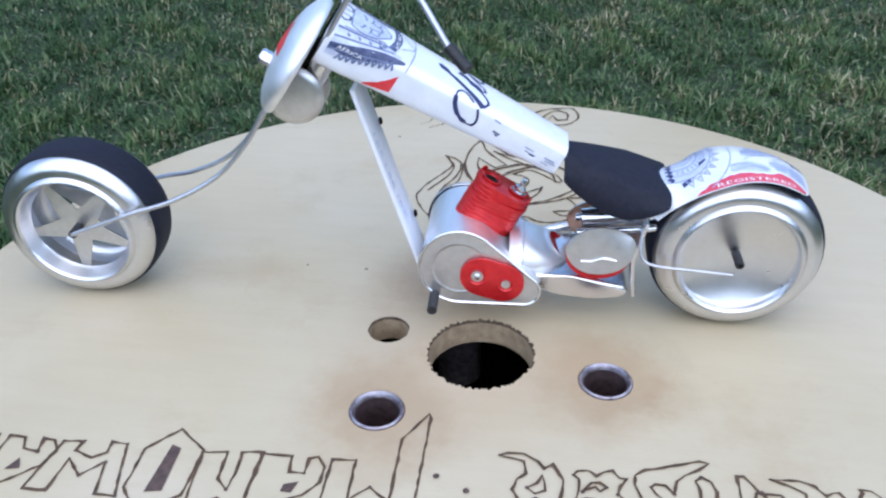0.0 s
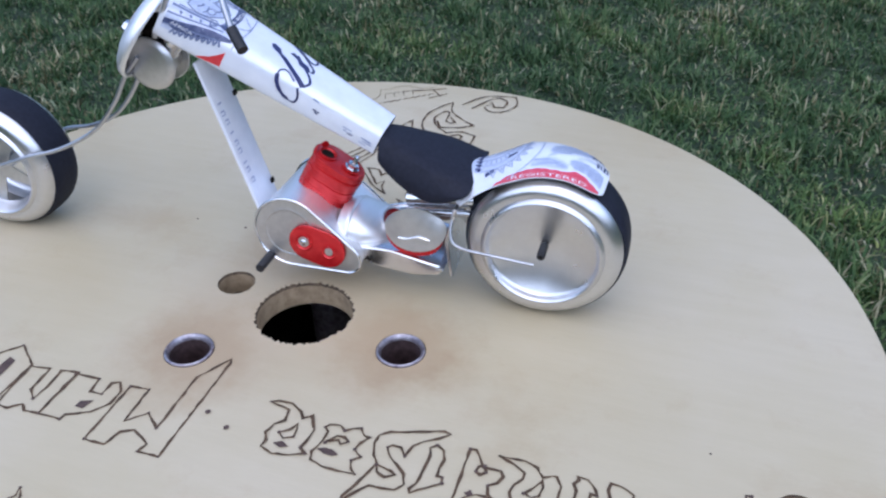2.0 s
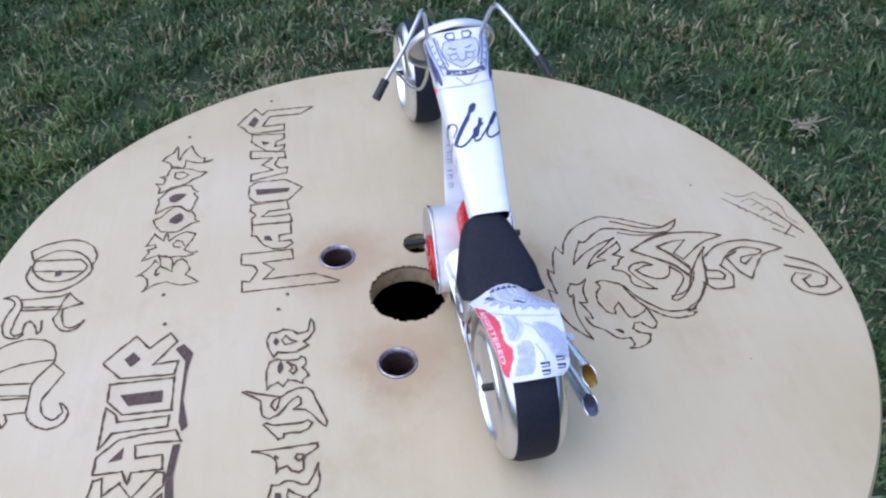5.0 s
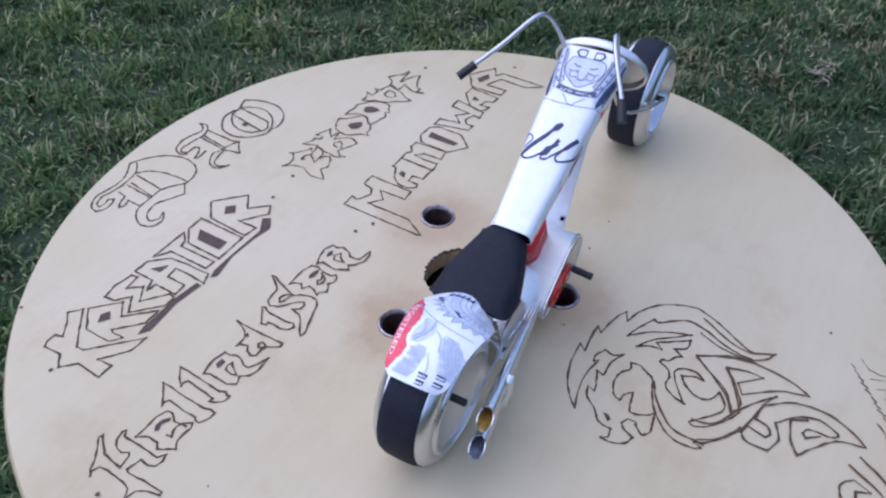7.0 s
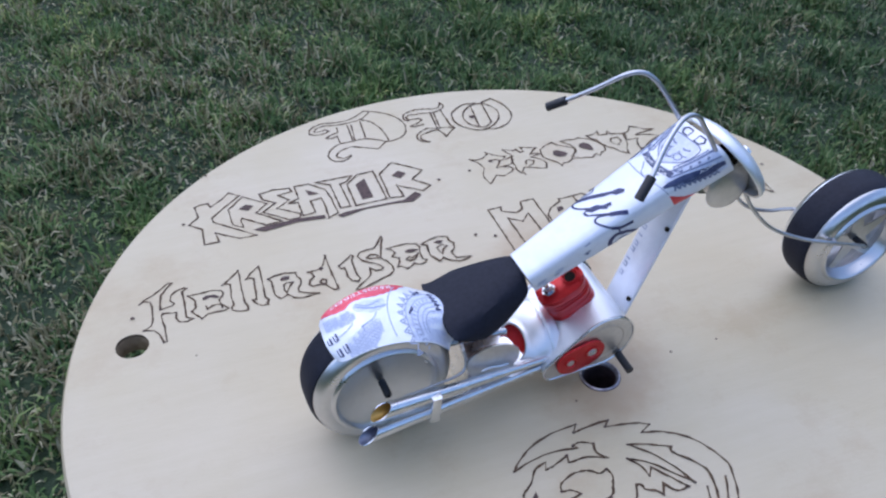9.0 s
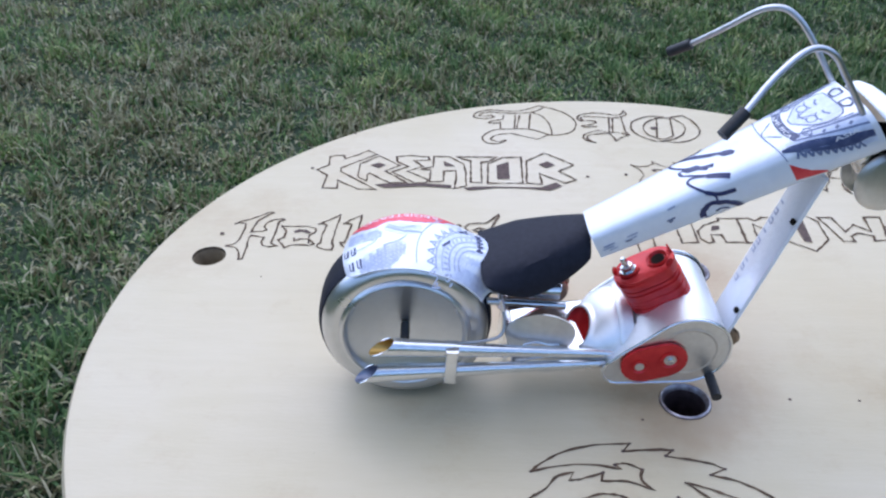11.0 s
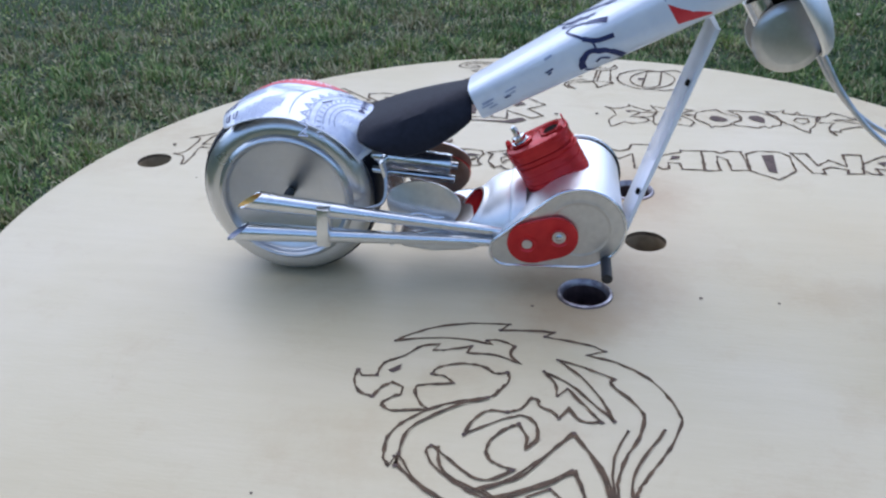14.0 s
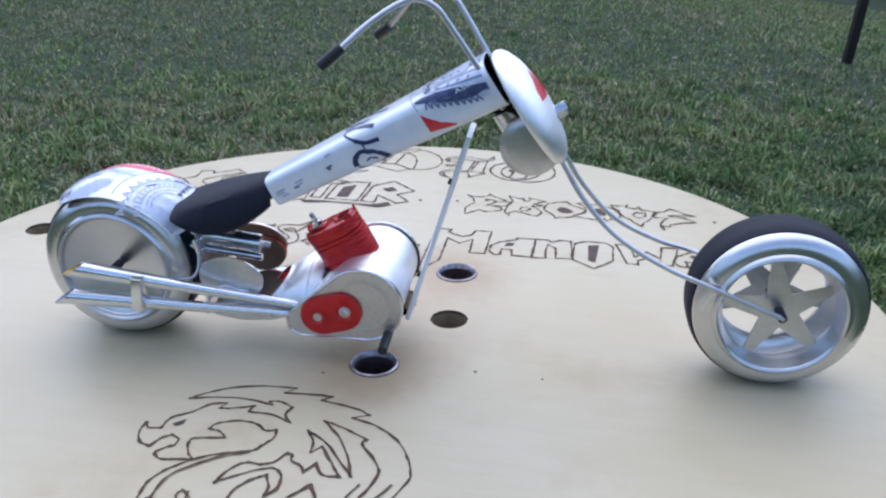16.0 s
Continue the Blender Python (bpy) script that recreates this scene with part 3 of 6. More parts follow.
d = Drawing(1.0)
d.shape((-139.2, 168.4), (-133.2, 163.2), (-142.8, 155), (-153.3, 145.8), (-152.7, 141.4), (-129.9, 120.1), (-140.1, 120.4), (-153.1, 130.3), (-152.3, 121.4), (-160.9, 121.4), (-160.3, 136.6), (-167.4, 143.1), (-161, 149.3), (-161.9, 160), (-158.1, 161.7), (-153.4, 161.5), (-152.2, 157.4), (-144.5, 162.9))
d.shape((-131.3, 161.3), (-118.1, 149.1), (-126.1, 142), (-112.3, 128.4), (-122.6, 128), (-135.4, 139.5), (-136.4, 137.6), (-136.1, 130.1), (-141.8, 134.5), (-142.3, 150.7))
d.fill((-136.1, 149.3), (-130.7, 152.4), (-126.4, 149.8), (-130.4, 145.6))
d.shape((-120.6, 160.3), (-112.1, 162.1), (-101.1, 160.2), (-100.3, 156.2), (-109.8, 155.2), (-103.9, 148.2), (-112.8, 141.9), (-100.2, 132.2), (-101, 128.3), (-107.7, 128.1), (-122, 141), (-112.6, 148), (-120, 153.9))
d.shape((-97.7, 161), (-88.5, 160.9), (-79.2, 151.3), (-78.1, 141.4), (-77.4, 125), (-84.3, 122), (-83.5, 133), (-83.8, 143.5), (-91.1, 142.3), (-90.8, 130.3), (-99, 129.2), (-99, 143.5), (-105.2, 144.5), (-97.8, 147.7))
d.fill((-91.8, 155.1), (-90.8, 148.7), (-84, 148.5))
d.shape((-84.7, 160.8), (-59, 160.4), (-64.3, 155), (-68.8, 153.8), (-68.4, 129), (-74.7, 129.4), (-75.2, 155.4))
d.shape((-55.4, 160.4), (-44.5, 160.4), (-44.4, 128.6), (-64.9, 128.2), (-64.7, 151.8))
d.fill((-59.5, 149.7), (-52.1, 154.5), (-51.9, 133.5), (-59.3, 133.2))
d.shape((-29.7, 166.3), (-12.8, 151), (-22.5, 143.3), (-13.1, 133.1), (-19.5, 129), (-34.1, 140.2), (-33.4, 127.5), (-42.2, 128.8), (-41.1, 156))
d.fill((-34.1, 151.6), (-28.6, 155.4), (-24.2, 151.1), (-29.5, 147))
d.fill((-130.8, 125.5), (-125.7, 126.7), (-116.4, 126.8), (-102.9, 127.5), (-86, 125.6), (-86, 122.1), (-103.4, 124.1), (-112.6, 123.2), (-124.8, 121.9))
d.fill((-78.9, 122.2), (-73, 124.1), (-57, 124.3), (-34.3, 123.8), (-25, 129.7), (-21.9, 125.5), (-29.1, 120.3), (-41.9, 122.4), (-59.4, 123), (-75.8, 119.6))
d.dot(-170.5, 144.9)
d.dot(-6, 137)
d.done("upper_burned_emblem", "outlined angular burned emblem with dark underline")
d = Drawing(0.95)
d.line((-29.5, 235.4), (-19.3, 229.8), (-11.6, 222.4), (-7.1, 212.4), (-7.2, 203.3), (-10.9, 195.8), (-17.1, 192.2), (-23.4, 191.1), (-23.3, 198.9), (-24.9, 210.7), (-28.7, 219.3), (-34.4, 224.7), soft=True)
d.line((-29.5, 235.4), (-37.1, 230.1), (-44.8, 226.9), (-54.8, 227), (-61.8, 228.5), (-68.3, 226.8), (-73.1, 222.3), (-73.9, 217.9), (-69.8, 215.2), (-63.4, 215.5), (-60.1, 217.6), (-62.2, 220.2), (-65.7, 218.9), (-70.1, 219.8), (-68.5, 222.7), (-62.9, 225.2), (-56.5, 224), (-48.4, 223.1), (-40.6, 224), (-33.8, 225.7), (-28.8, 229.8), (-27, 232), soft=True)
d.line((-46, 221), (-47.2, 200.4))
d.line((-43.2, 220.1), (-45.7, 200.5))
d.line((-35.8, 222.3), (-37.9, 200.2))
d.line((-47, 199.6), (-38.2, 199.8), (-31.1, 195.9), (-25.4, 191.9), (-32.9, 184.8), (-41.1, 189), (-50.2, 193), (-57.6, 191.1), (-61.7, 187.7), (-62.3, 184.3), (-58.6, 181.1), (-53.2, 183.2), soft=True)
d.line((-47, 199.6), (-56.4, 199.2), (-62.2, 196.4), (-66.8, 190.8), (-68, 185.1), (-64.9, 179.8), (-58.7, 178.6), (-53.5, 182.2), soft=True)
d.line((-53.7, 220.2), (-54.5, 213.7), (-60.6, 211.7), (-64.1, 209.1), (-60.8, 207.6), (-56.2, 209.4), (-56.2, 199.6), soft=True)
d.line((-25.4, 191.9), (-23.4, 191.1))
d.line((26.9, 228), (28.3, 222.8), (23.7, 218.4), (17.8, 216.8), (10.6, 218), (4.5, 218.4), (0.1, 218.9), (-3.2, 216.2), (-1.7, 212.5), (5.2, 212.3), (6.9, 210), (3.2, 206.8), (-3.1, 204.4), (-0.6, 202.9), (6.7, 203.8), soft=True)
d.line((26.9, 228), (24.9, 223), (20.6, 221), (14, 223.2), (6.8, 224.4), (-0.6, 222.6), (-4.1, 219.2), (-5, 214.6), (-2.8, 211.9), soft=True)
d.line((15.8, 216.2), (13.8, 195.7))
d.line((18.2, 215.8), (15.7, 195.3))
d.line((24.2, 217.9), (24, 197.1), (25.9, 192.3))
d.line((25.9, 192.3), (20, 187.3), (16.2, 183.1), (15.8, 187.8), (13.5, 194.1), (6.6, 193.1), (0.3, 190.8), (-1.2, 186.2), (3, 181.1), soft=True)
d.line((25.9, 192.3), (19, 195), (11.5, 195.8), (6.6, 197.8), (-1, 193.5), (-3.7, 188.2), (-2.5, 184.3), (3, 181.1), soft=True)
d.line((57.1, 218.3), (65.1, 221), (70, 212.3), (72, 201.2), (69.6, 191.3), (62.3, 184.2), (53.7, 181.7), (47.5, 183.6), soft=True)
d.line((51.8, 218.6), (42.5, 219.3), (33.1, 213.7), (29.1, 207.3), (28.9, 197.7), (33.2, 190), (40.3, 184), (47.5, 183.6), (56.6, 189), (62.3, 197.5), (62.8, 207.3), (56.6, 217.7), soft=True)
d.line((51.4, 217.6), (44.8, 215), (38.8, 208.9), (36.3, 201.2), (37.5, 193.7), (42.4, 187.9), (47.4, 186.3), (53.1, 190.3), soft=True)
d.line((56.1, 217), (53.7, 190.8))
d.line((47.2, 216.4), (43.2, 188.9))
d.line((56.1, 217), (50.9, 217.3))
d.fill((40.7, 203.1), (44.9, 203.5), (46.1, 200.2), (41.5, 199.7))
d.done("curled_burned_emblem", "curled double-line burned emblem near the edge")
d = Drawing(0.9)
d.shape((21.4, 151.8), (25.6, 149.6), (30.7, 150.4), (35, 153.8), (34.5, 156.7), (38.2, 152.2), (43.5, 148.4), (46.2, 147.6), (41.6, 143.6), (47.3, 144.8), (52.1, 146.5), (49.1, 144.3), (50, 141.7), (46.1, 137.8), (40.7, 136), (44.3, 135), (45.6, 131.9), (42.9, 129.4), (36.2, 126.7), (32, 129), (28.7, 125.6), (24.8, 121.2), (23.6, 126.2), (23.5, 131.5), (25.8, 136.5), (27.5, 139.2), (25.8, 146.1))
d.line((34, 146.5), (37.7, 146.2), (40.7, 143.9), (38.4, 140.7), (35.3, 136.9), (39.5, 136.9), (42.9, 137.2))
d.fill((32.6, 146.4), (35.2, 145.6), (35.3, 143.4), (33.2, 144.5))
d.shape((47.1, 155.4), (53.9, 151.7), (56.1, 152.9), (57.6, 148.3), (60.4, 148.6), (59.9, 154), (66.1, 151.5), (70.2, 149.9), (66.9, 147.9), (63.3, 144.2), (68.4, 143.3), (69.7, 142.4), (64.9, 141.6), (62.5, 140.8), (67.7, 136.2), (69.6, 131), (67.1, 125.6), (61.7, 127.2), (56.8, 130.1), (53.2, 131.1), (49.9, 127.3), (50.8, 123.8), (48.3, 126.6), (47.3, 130.4), (48.1, 134.7), (48, 139.2), (48.7, 142.6), (50.5, 146.7), (48.5, 150.8))
d.line((56.7, 131.4), (60.8, 133), (62.5, 136.1), (59.5, 138.5), (56.6, 137.3), (56, 133.6))
d.shape((72.1, 147), (77.6, 150.5), (83.4, 152.4), (85.4, 148.1), (89.8, 145.1), (94.6, 141.4), (94.4, 136.9), (89.7, 133.1), (88.2, 129.3), (84.3, 127), (80.4, 127.1), (78.2, 124.6), (77, 128.9), (73.4, 133.3), (70.2, 137), (70.7, 142.1))
d.fill((79.7, 142.5), (82.8, 142.4), (86.4, 139.3), (88.3, 136.4), (85.1, 134.1), (81, 134.5), (78, 138))
d.shape((89.5, 151.6), (95.3, 151.5), (99.3, 150.4), (103.5, 151.5), (108, 148.4), (111.9, 146.3), (113.5, 142.5), (116.2, 137.1), (114.9, 131.5), (110.8, 130.1), (108.1, 126.9), (106.4, 129.5), (101.9, 126.5), (97.6, 128.2), (94.3, 128.4), (90.3, 129.8), (91, 133.5), (95.1, 136.9), (95.7, 142.1), (94.1, 145.8))
d.fill((100.3, 143.9), (104.5, 144.9), (107.4, 141.7), (107.7, 137.5), (106.7, 134), (102.7, 136.5), (99.1, 140.7))
d.shape((110, 151.7), (114.4, 151.4), (120.1, 154.4), (118.9, 149.7), (124.7, 148.8), (126.8, 152.2), (127.8, 148), (132.6, 147.3), (136.6, 145.1), (135.1, 142.1), (133.9, 137.4), (132.6, 132.7), (129.2, 127.5), (128.2, 122.6), (123.8, 126.8), (121.7, 131.2), (117.9, 134.5), (115.7, 139.2), (114.6, 144.7), (111.8, 147.7))
d.shape((125, 143.1), (130.3, 142.8), (130.7, 138.2), (127, 134.7), (124.1, 136.6), (122.9, 139.7))
d.shape((145, 152.7), (149.6, 149.8), (153, 146.1), (159.8, 144), (154.2, 142.9), (146.2, 142.6), (143.3, 141.7), (149.7, 140), (155.6, 137.9), (159, 134.1), (152.8, 132.6), (144.5, 127.8), (144, 124.5), (140, 125.4), (141.3, 119.4), (139, 124.2), (139.2, 129.2), (141.1, 134.3), (143.5, 137.3), (136.3, 137.5), (134.6, 138.8), (137.5, 143.7), (136.2, 145.8), (141.4, 147.3))
d.dot(16.8, 139.8)
d.dot(170.1, 136.7)
d.done("spiky_burned_emblem", "spiky outlined burned emblem with dark centres")
d = Drawing(1.0)
d.shape((13.9, 41.2), (13.2, 44.1), (12.5, 96.3), (21.5, 96.6), (20, 92.3), (28.7, 87.9), (33.6, 90.2), (35.3, 97.5), (44.2, 97.4), (44.5, 68.2), (36.1, 67.4), (35.6, 85.4), (28.8, 78.5), (21.3, 84.4), (21.9, 55.5))
d.shape((70.1, 68.7), (59.1, 68.5), (58.1, 75.8), (52.7, 75.6), (52.7, 68.8), (49.7, 67.4), (46.4, 71.9), (46.3, 79), (50.9, 85), (59.1, 89.3), (59.6, 92.1), (65.1, 91.7), (69.8, 92.1))
d.fill((58.7, 84.4), (58.4, 81.2), (53.5, 79.4), (54.9, 84.5))
d.shape((91.4, 70.7), (82.5, 69.6), (81.7, 82), (77.2, 86.1), (76.4, 79.1), (77.2, 69), (69.3, 67.8), (69.8, 92.1), (76.1, 92.4), (79.1, 89.8), (83.5, 93.3), (89.2, 93))
d.shape((112.5, 71.8), (103.1, 61.1), (91.3, 69.9), (91.5, 90.6), (98, 94.9), (108.2, 94.7), (112.4, 89.6))
d.fill((104.8, 90.7), (103.5, 68.7), (99.7, 70.1), (98.9, 89.5))
d.shape((136.2, 71.4), (137.1, 76), (129.8, 78.5), (125.6, 75.5), (125.8, 70.4), (119.9, 70.7), (116.8, 82.8), (113.7, 93.8), (121, 93.7), (123.9, 79.9), (130.5, 86.7), (137.4, 80), (138.6, 94.5), (147.1, 94.6), (145.6, 83.8), (143.5, 72.3))
d.shape((166, 94.2), (164.5, 72.2), (158.5, 72.3), (156.3, 77.5), (150.5, 78.4), (151.5, 72), (146.9, 72.4), (143.6, 77.2), (146.1, 84.4), (157.4, 94.4))
d.fill((157.9, 87.6), (155.2, 81.8), (152.7, 86.5))
d.shape((195.9, 51.1), (187.7, 61.1), (187.3, 82.2), (175.2, 87.4), (176.4, 72.2), (168.9, 72.5), (167.7, 94.3), (169.1, 97), (173.8, 99.2), (180.1, 104.6), (188.9, 99.1), (198, 92.8), (189.9, 87.6), (195.1, 84.1))
d.fill((179, 97.5), (188.8, 93.1), (184.2, 89.8), (175.3, 93.4))
d.dot(207.1, 81.1)
d.done("block_burned_emblem", "outlined block-shaped burned emblem by a tube end")
d = Drawing(0.95)
d.shape((-202.5, 81.8), (-199.9, 84.5), (-194.9, 86.9), (-189.9, 90.7), (-185.9, 94.3), (-184, 93.7), (-187.5, 89.4), (-190.7, 85), (-192.2, 73.7), (-185.4, 74.9), (-184.2, 76.1), (-186.1, 79.1), (-185.4, 82.9), (-182.1, 86.3), (-177.6, 87.2), (-176.1, 86.3), (-179, 84.6), (-178.8, 74.5), (-179.3, 63.2), (-175.7, 60.7), (-179.5, 59.7), (-183.2, 60.9), (-184.6, 64), (-184, 68.6), (-191, 70.3), (-192.1, 68.6), (-191.4, 60.2), (-191.3, 52.3), (-191.2, 48.4), (-193, 48.1), (-194.4, 54.5), (-196.9, 58.5), (-202.1, 60.2), (-198.1, 62.7), (-196.6, 67.6), (-196.4, 77.4), (-196.8, 81.8), (-200.4, 83.4))
d.shape((-176.4, 79.8), (-170.2, 79.6), (-163.1, 80), (-157.6, 77.9), (-157.2, 75.2), (-160.3, 71.1), (-159.9, 67.6), (-156.3, 62.7), (-158.8, 61.3), (-164, 62), (-167.6, 62.1), (-171.4, 59.2), (-173.5, 62.2), (-176.1, 66.4), (-173.2, 69), (-173, 74), (-174.1, 76.5))
d.fill((-169.4, 74.9), (-166.8, 76.7), (-162.6, 76.3), (-159.3, 73.5), (-161.3, 72.7), (-164.7, 74.6), (-168.1, 73.2))
d.line((-167.9, 68.8), (-167.4, 65.7), (-164.7, 67.5), (-162.2, 67.9), (-159.5, 66.9), (-159.5, 64.1))
d.shape((-156.8, 82.3), (-152.3, 85.8), (-146.3, 91.7), (-146.2, 87), (-147, 74.9), (-147.1, 63.7), (-145.9, 60.7), (-146.4, 57.6), (-150.2, 57.9), (-154.6, 60.4), (-154.6, 63.2), (-153.4, 64), (-153.3, 71.1), (-152.4, 81.4), (-154.8, 82.7))
d.shape((-143.2, 82.7), (-139.8, 87), (-134.5, 91.3), (-134.2, 86.4), (-135, 73.1), (-135.6, 64.5), (-134.1, 61.7), (-135.5, 59.6), (-134.7, 58.2), (-138.4, 58.3), (-142, 62.3), (-142.7, 64.6), (-140.4, 64.3), (-139.7, 70.7), (-139, 81.9), (-141.1, 83.1))
d.shape((-131.2, 78.6), (-126.7, 80.2), (-120.8, 80.5), (-115.1, 78.9), (-115, 75.7), (-113.4, 72.2), (-114.2, 68.5), (-116.7, 65.3), (-116.6, 62.3), (-111.8, 59.6), (-105.5, 57.5), (-109.5, 57.3), (-115.4, 57.1), (-120.2, 58.8), (-123, 62.4), (-126.2, 60.7), (-127.6, 60.5), (-130.2, 64.4), (-130, 69.3), (-129.7, 75.7))
d.shape((-123.7, 70.8), (-121.2, 72.4), (-118.3, 71.3), (-121.2, 67.9), (-123.3, 64), (-124.3, 66.6))
d.fill((-124.9, 75.5), (-123.4, 77.8), (-119, 77.4), (-119.7, 74.6), (-124.2, 74.6))
d.shape((-108.9, 76.9), (-102.9, 76.8), (-99.3, 79), (-97.3, 82.2), (-95.4, 87.8), (-95.5, 78.5), (-95.2, 67.7), (-94.8, 57.6), (-97, 57.3), (-99.1, 60), (-101.8, 64.1), (-105.4, 64.1), (-108.3, 64.2), (-109.7, 66.5), (-108.4, 69.9), (-105.6, 71.9), (-106.7, 75.7))
d.shape((-103.4, 66.6), (-101.7, 68.2), (-99.8, 67.1), (-100.3, 64.3), (-102.2, 63.8))
d.fill((-101.8, 77.2), (-100.5, 78.6), (-98.6, 77.5), (-100.5, 75.4))
d.shape((-90, 76), (-85.4, 79.4), (-80.6, 83.4), (-79.9, 81.8), (-81.5, 78.9), (-81.9, 70.9), (-81.9, 65.5), (-80.8, 61.7), (-82.8, 59.7), (-86, 61.5), (-87.4, 65.4), (-87.1, 70), (-87.3, 73.4), (-89.4, 73.5))
d.shape((-59.1, 93.8), (-58.9, 91.9), (-61.4, 85.7), (-64.8, 74.5), (-62.3, 71.5), (-60.3, 65.9), (-60.6, 61.7), (-64.1, 58.8), (-69.8, 57.1), (-77.3, 54.5), (-82.9, 52.5), (-86, 53.2), (-82.1, 56.7), (-77.2, 59.7), (-74.4, 62.9), (-73.3, 68.3), (-70.6, 65.1), (-67.2, 64.8), (-65.8, 66.3), (-67.5, 69.4), (-71.6, 72.8), (-75.7, 76.2), (-77.6, 80.6), (-75.2, 83.7), (-70.5, 84.5), (-65.8, 84.7), (-62.3, 89.2))
d.shape((-73, 77.5), (-69.9, 79.6), (-66.3, 78.2), (-64.9, 75.1), (-68.9, 75.7))
d.shape((-59.3, 81.7), (-52.9, 82.1), (-46.4, 82), (-41.3, 80.3), (-39.8, 76.6), (-41.7, 70.7), (-41.5, 66), (-39.5, 64.3), (-40.9, 62.3), (-44.8, 61.7), (-47.4, 63.7), (-49.9, 61.7), (-52.9, 60.7), (-55.4, 63.7), (-57.7, 63.9), (-55.5, 67.1), (-54.6, 71.1), (-58.1, 73.6), (-55.4, 76.1), (-56.9, 79.8))
d.fill((-50, 75.3), (-48, 76.5), (-44.7, 76.4), (-41, 74.9), (-43.9, 73.6), (-46.9, 73.6))
d.shape((-50.9, 68.4), (-48.4, 70.4), (-47.1, 68.6), (-42.8, 71.3), (-45.7, 67.2), (-48.5, 66.6))
d.shape((-38.1, 78.5), (-32.8, 80.9), (-26.4, 82.2), (-20.9, 80.3), (-21.2, 76.9), (-19.3, 73.4), (-20.6, 68.8), (-23.5, 65.7), (-22.2, 60.4), (-17.2, 59.3), (-13.8, 58.6), (-16.5, 57.2), (-22.2, 57), (-27.4, 59.8), (-29.6, 62.8), (-32.6, 60.5), (-33.9, 62.9), (-36.2, 67), (-36.1, 71.6), (-35.1, 76.3))
d.shape((-30.4, 72.5), (-27.2, 74.2), (-24.2, 72), (-27.4, 69.6), (-29, 65.9), (-30.1, 68.8))
d.fill((-30.8, 77.4), (-27.8, 78.8), (-24.4, 77.4), (-27.3, 75.5))
d.dot(7, 71)
d.dot(-4, 76)
d.dot(-207.2, 71.8)
d.done("burned_lettering", "outlined burned lettering with pointed serifs")
d = Drawing(0.98)
d.line((-50, -89), (-46, -85), (-37, -79), (-25, -75), (-11, -74), (-14, -78), (-4, -77), (5, -77), (2, -80), (17, -83), (23, -86), (17, -89), (27, -92), (37, -99), (43, -108), (46, -116), (46, -121), (42, -132), (36, -143), (33, -149), (32, -153), soft=True)
d.line((-50, -89), (-39, -86), (-27, -85), (-16, -87), (-18, -85), (-14, -84), (-8, -87), (-9, -92), (-5, -97), (-14, -93), (-24, -93), (-23, -89), (-31, -92), (-36, -93), (-34, -89), (-40, -91), (-44, -96), (-47, -99), (-51, -102), (-52, -108), (-52, -109), (-57, -110), (-59, -107), (-59, -112), (-56, -118), (-51, -120), soft=True)
d.line((-51, -120), (-49, -115), (-46, -112), (-42, -114), (-42, -118), (-44, -119), (-47, -122), (-47, -124), (-43, -126), (-38, -125), (-32, -124), (-35, -121), (-38, -115), (-36, -112), (-26, -110), (-29, -107), (-34, -106), (-32, -102), (-24, -99), (-17, -100), (-13, -103), (-9, -102), (-8, -106), (-11, -112), (-13, -115), (-21, -118), soft=True)
d.line((-21, -118), (-29, -122), (-35, -127), (-40, -133), (-42, -140), (-41, -147), (-39, -150), (-38, -146), (-35, -151), (-26, -158), (-18, -162), soft=True)
d.fill((-49, -106), (-47, -104), (-45, -102), (-45, -105), (-47, -107))
d.line((7, -93), (16, -96), (26, -101), (25, -104), (32, -112), (35, -119), (33, -129), (29, -138), (27, -147), (27, -154), soft=True)
d.line((7, -93), (15, -101), (22, -112), (26, -122), (20, -115), (12, -106), (3, -100), (7, -106), (8, -112), (11, -108), (17, -116), (22, -123), (16, -123), (12, -118), (9, -123), (7, -120), (3, -118), (2, -115), (0, -114), (-3, -120), (-7, -122), soft=True)
d.line((-7, -122), (-13, -122), (-17, -127), (-19, -134), (-13, -129), (-7, -125), (-2, -123), (2, -126), (3, -133), (0, -138), (0, -133), (-3, -127), (-7, -130), (-11, -136), (-11, -142), (-8, -145), (-3, -147), (-10, -152), (-16, -150), (-23, -144), (-28, -140), (-29, -142), (-27, -147), (-19, -154), (-10, -159), soft=True)
d.line((-13, -156), (-3, -150), (5, -141), (10, -134), (13, -129), (17, -134), (22, -144), (25, -155), soft=True)
d.line((-9, -159), (3, -153), (14, -145), (16, -149), (18, -156), soft=True)
d.line((41, -124), (33, -140), (31, -152), (37, -164), (30, -160), (26, -152), (26, -138), (30, -126), soft=True)
d.line((14, -129), (24, -147), (25, -162), (23, -177), (19, -186), (14, -172), (2, -157), (8, -153), (18, -163), (18, -155), (15, -145), (9, -150), (-4, -158), (-11, -156), (0, -149), (6, -140), (14, -129), soft=True)
d.line((-26, -140), (-22, -151), (-7, -159), (4, -167), (10, -172), (1, -168), (-9, -167), (-10, -173), (-14, -176), (-17, -174), (-15, -165), (-20, -163), (-24, -167), (-24, -177), (-15, -180), (-6, -176), soft=True)
d.line((-6, -176), (3, -184), (7, -194), (4, -203), (2, -204), (0, -201), (-1, -191), (-5, -189), (-7, -191), (-2, -197), soft=True)
d.line((1, -168), (11, -181), (13, -197), (8, -210), (3, -217), (-1, -204), (-10, -196), (-19, -190), (-12, -185), (0, -182), (4, -189), soft=True)
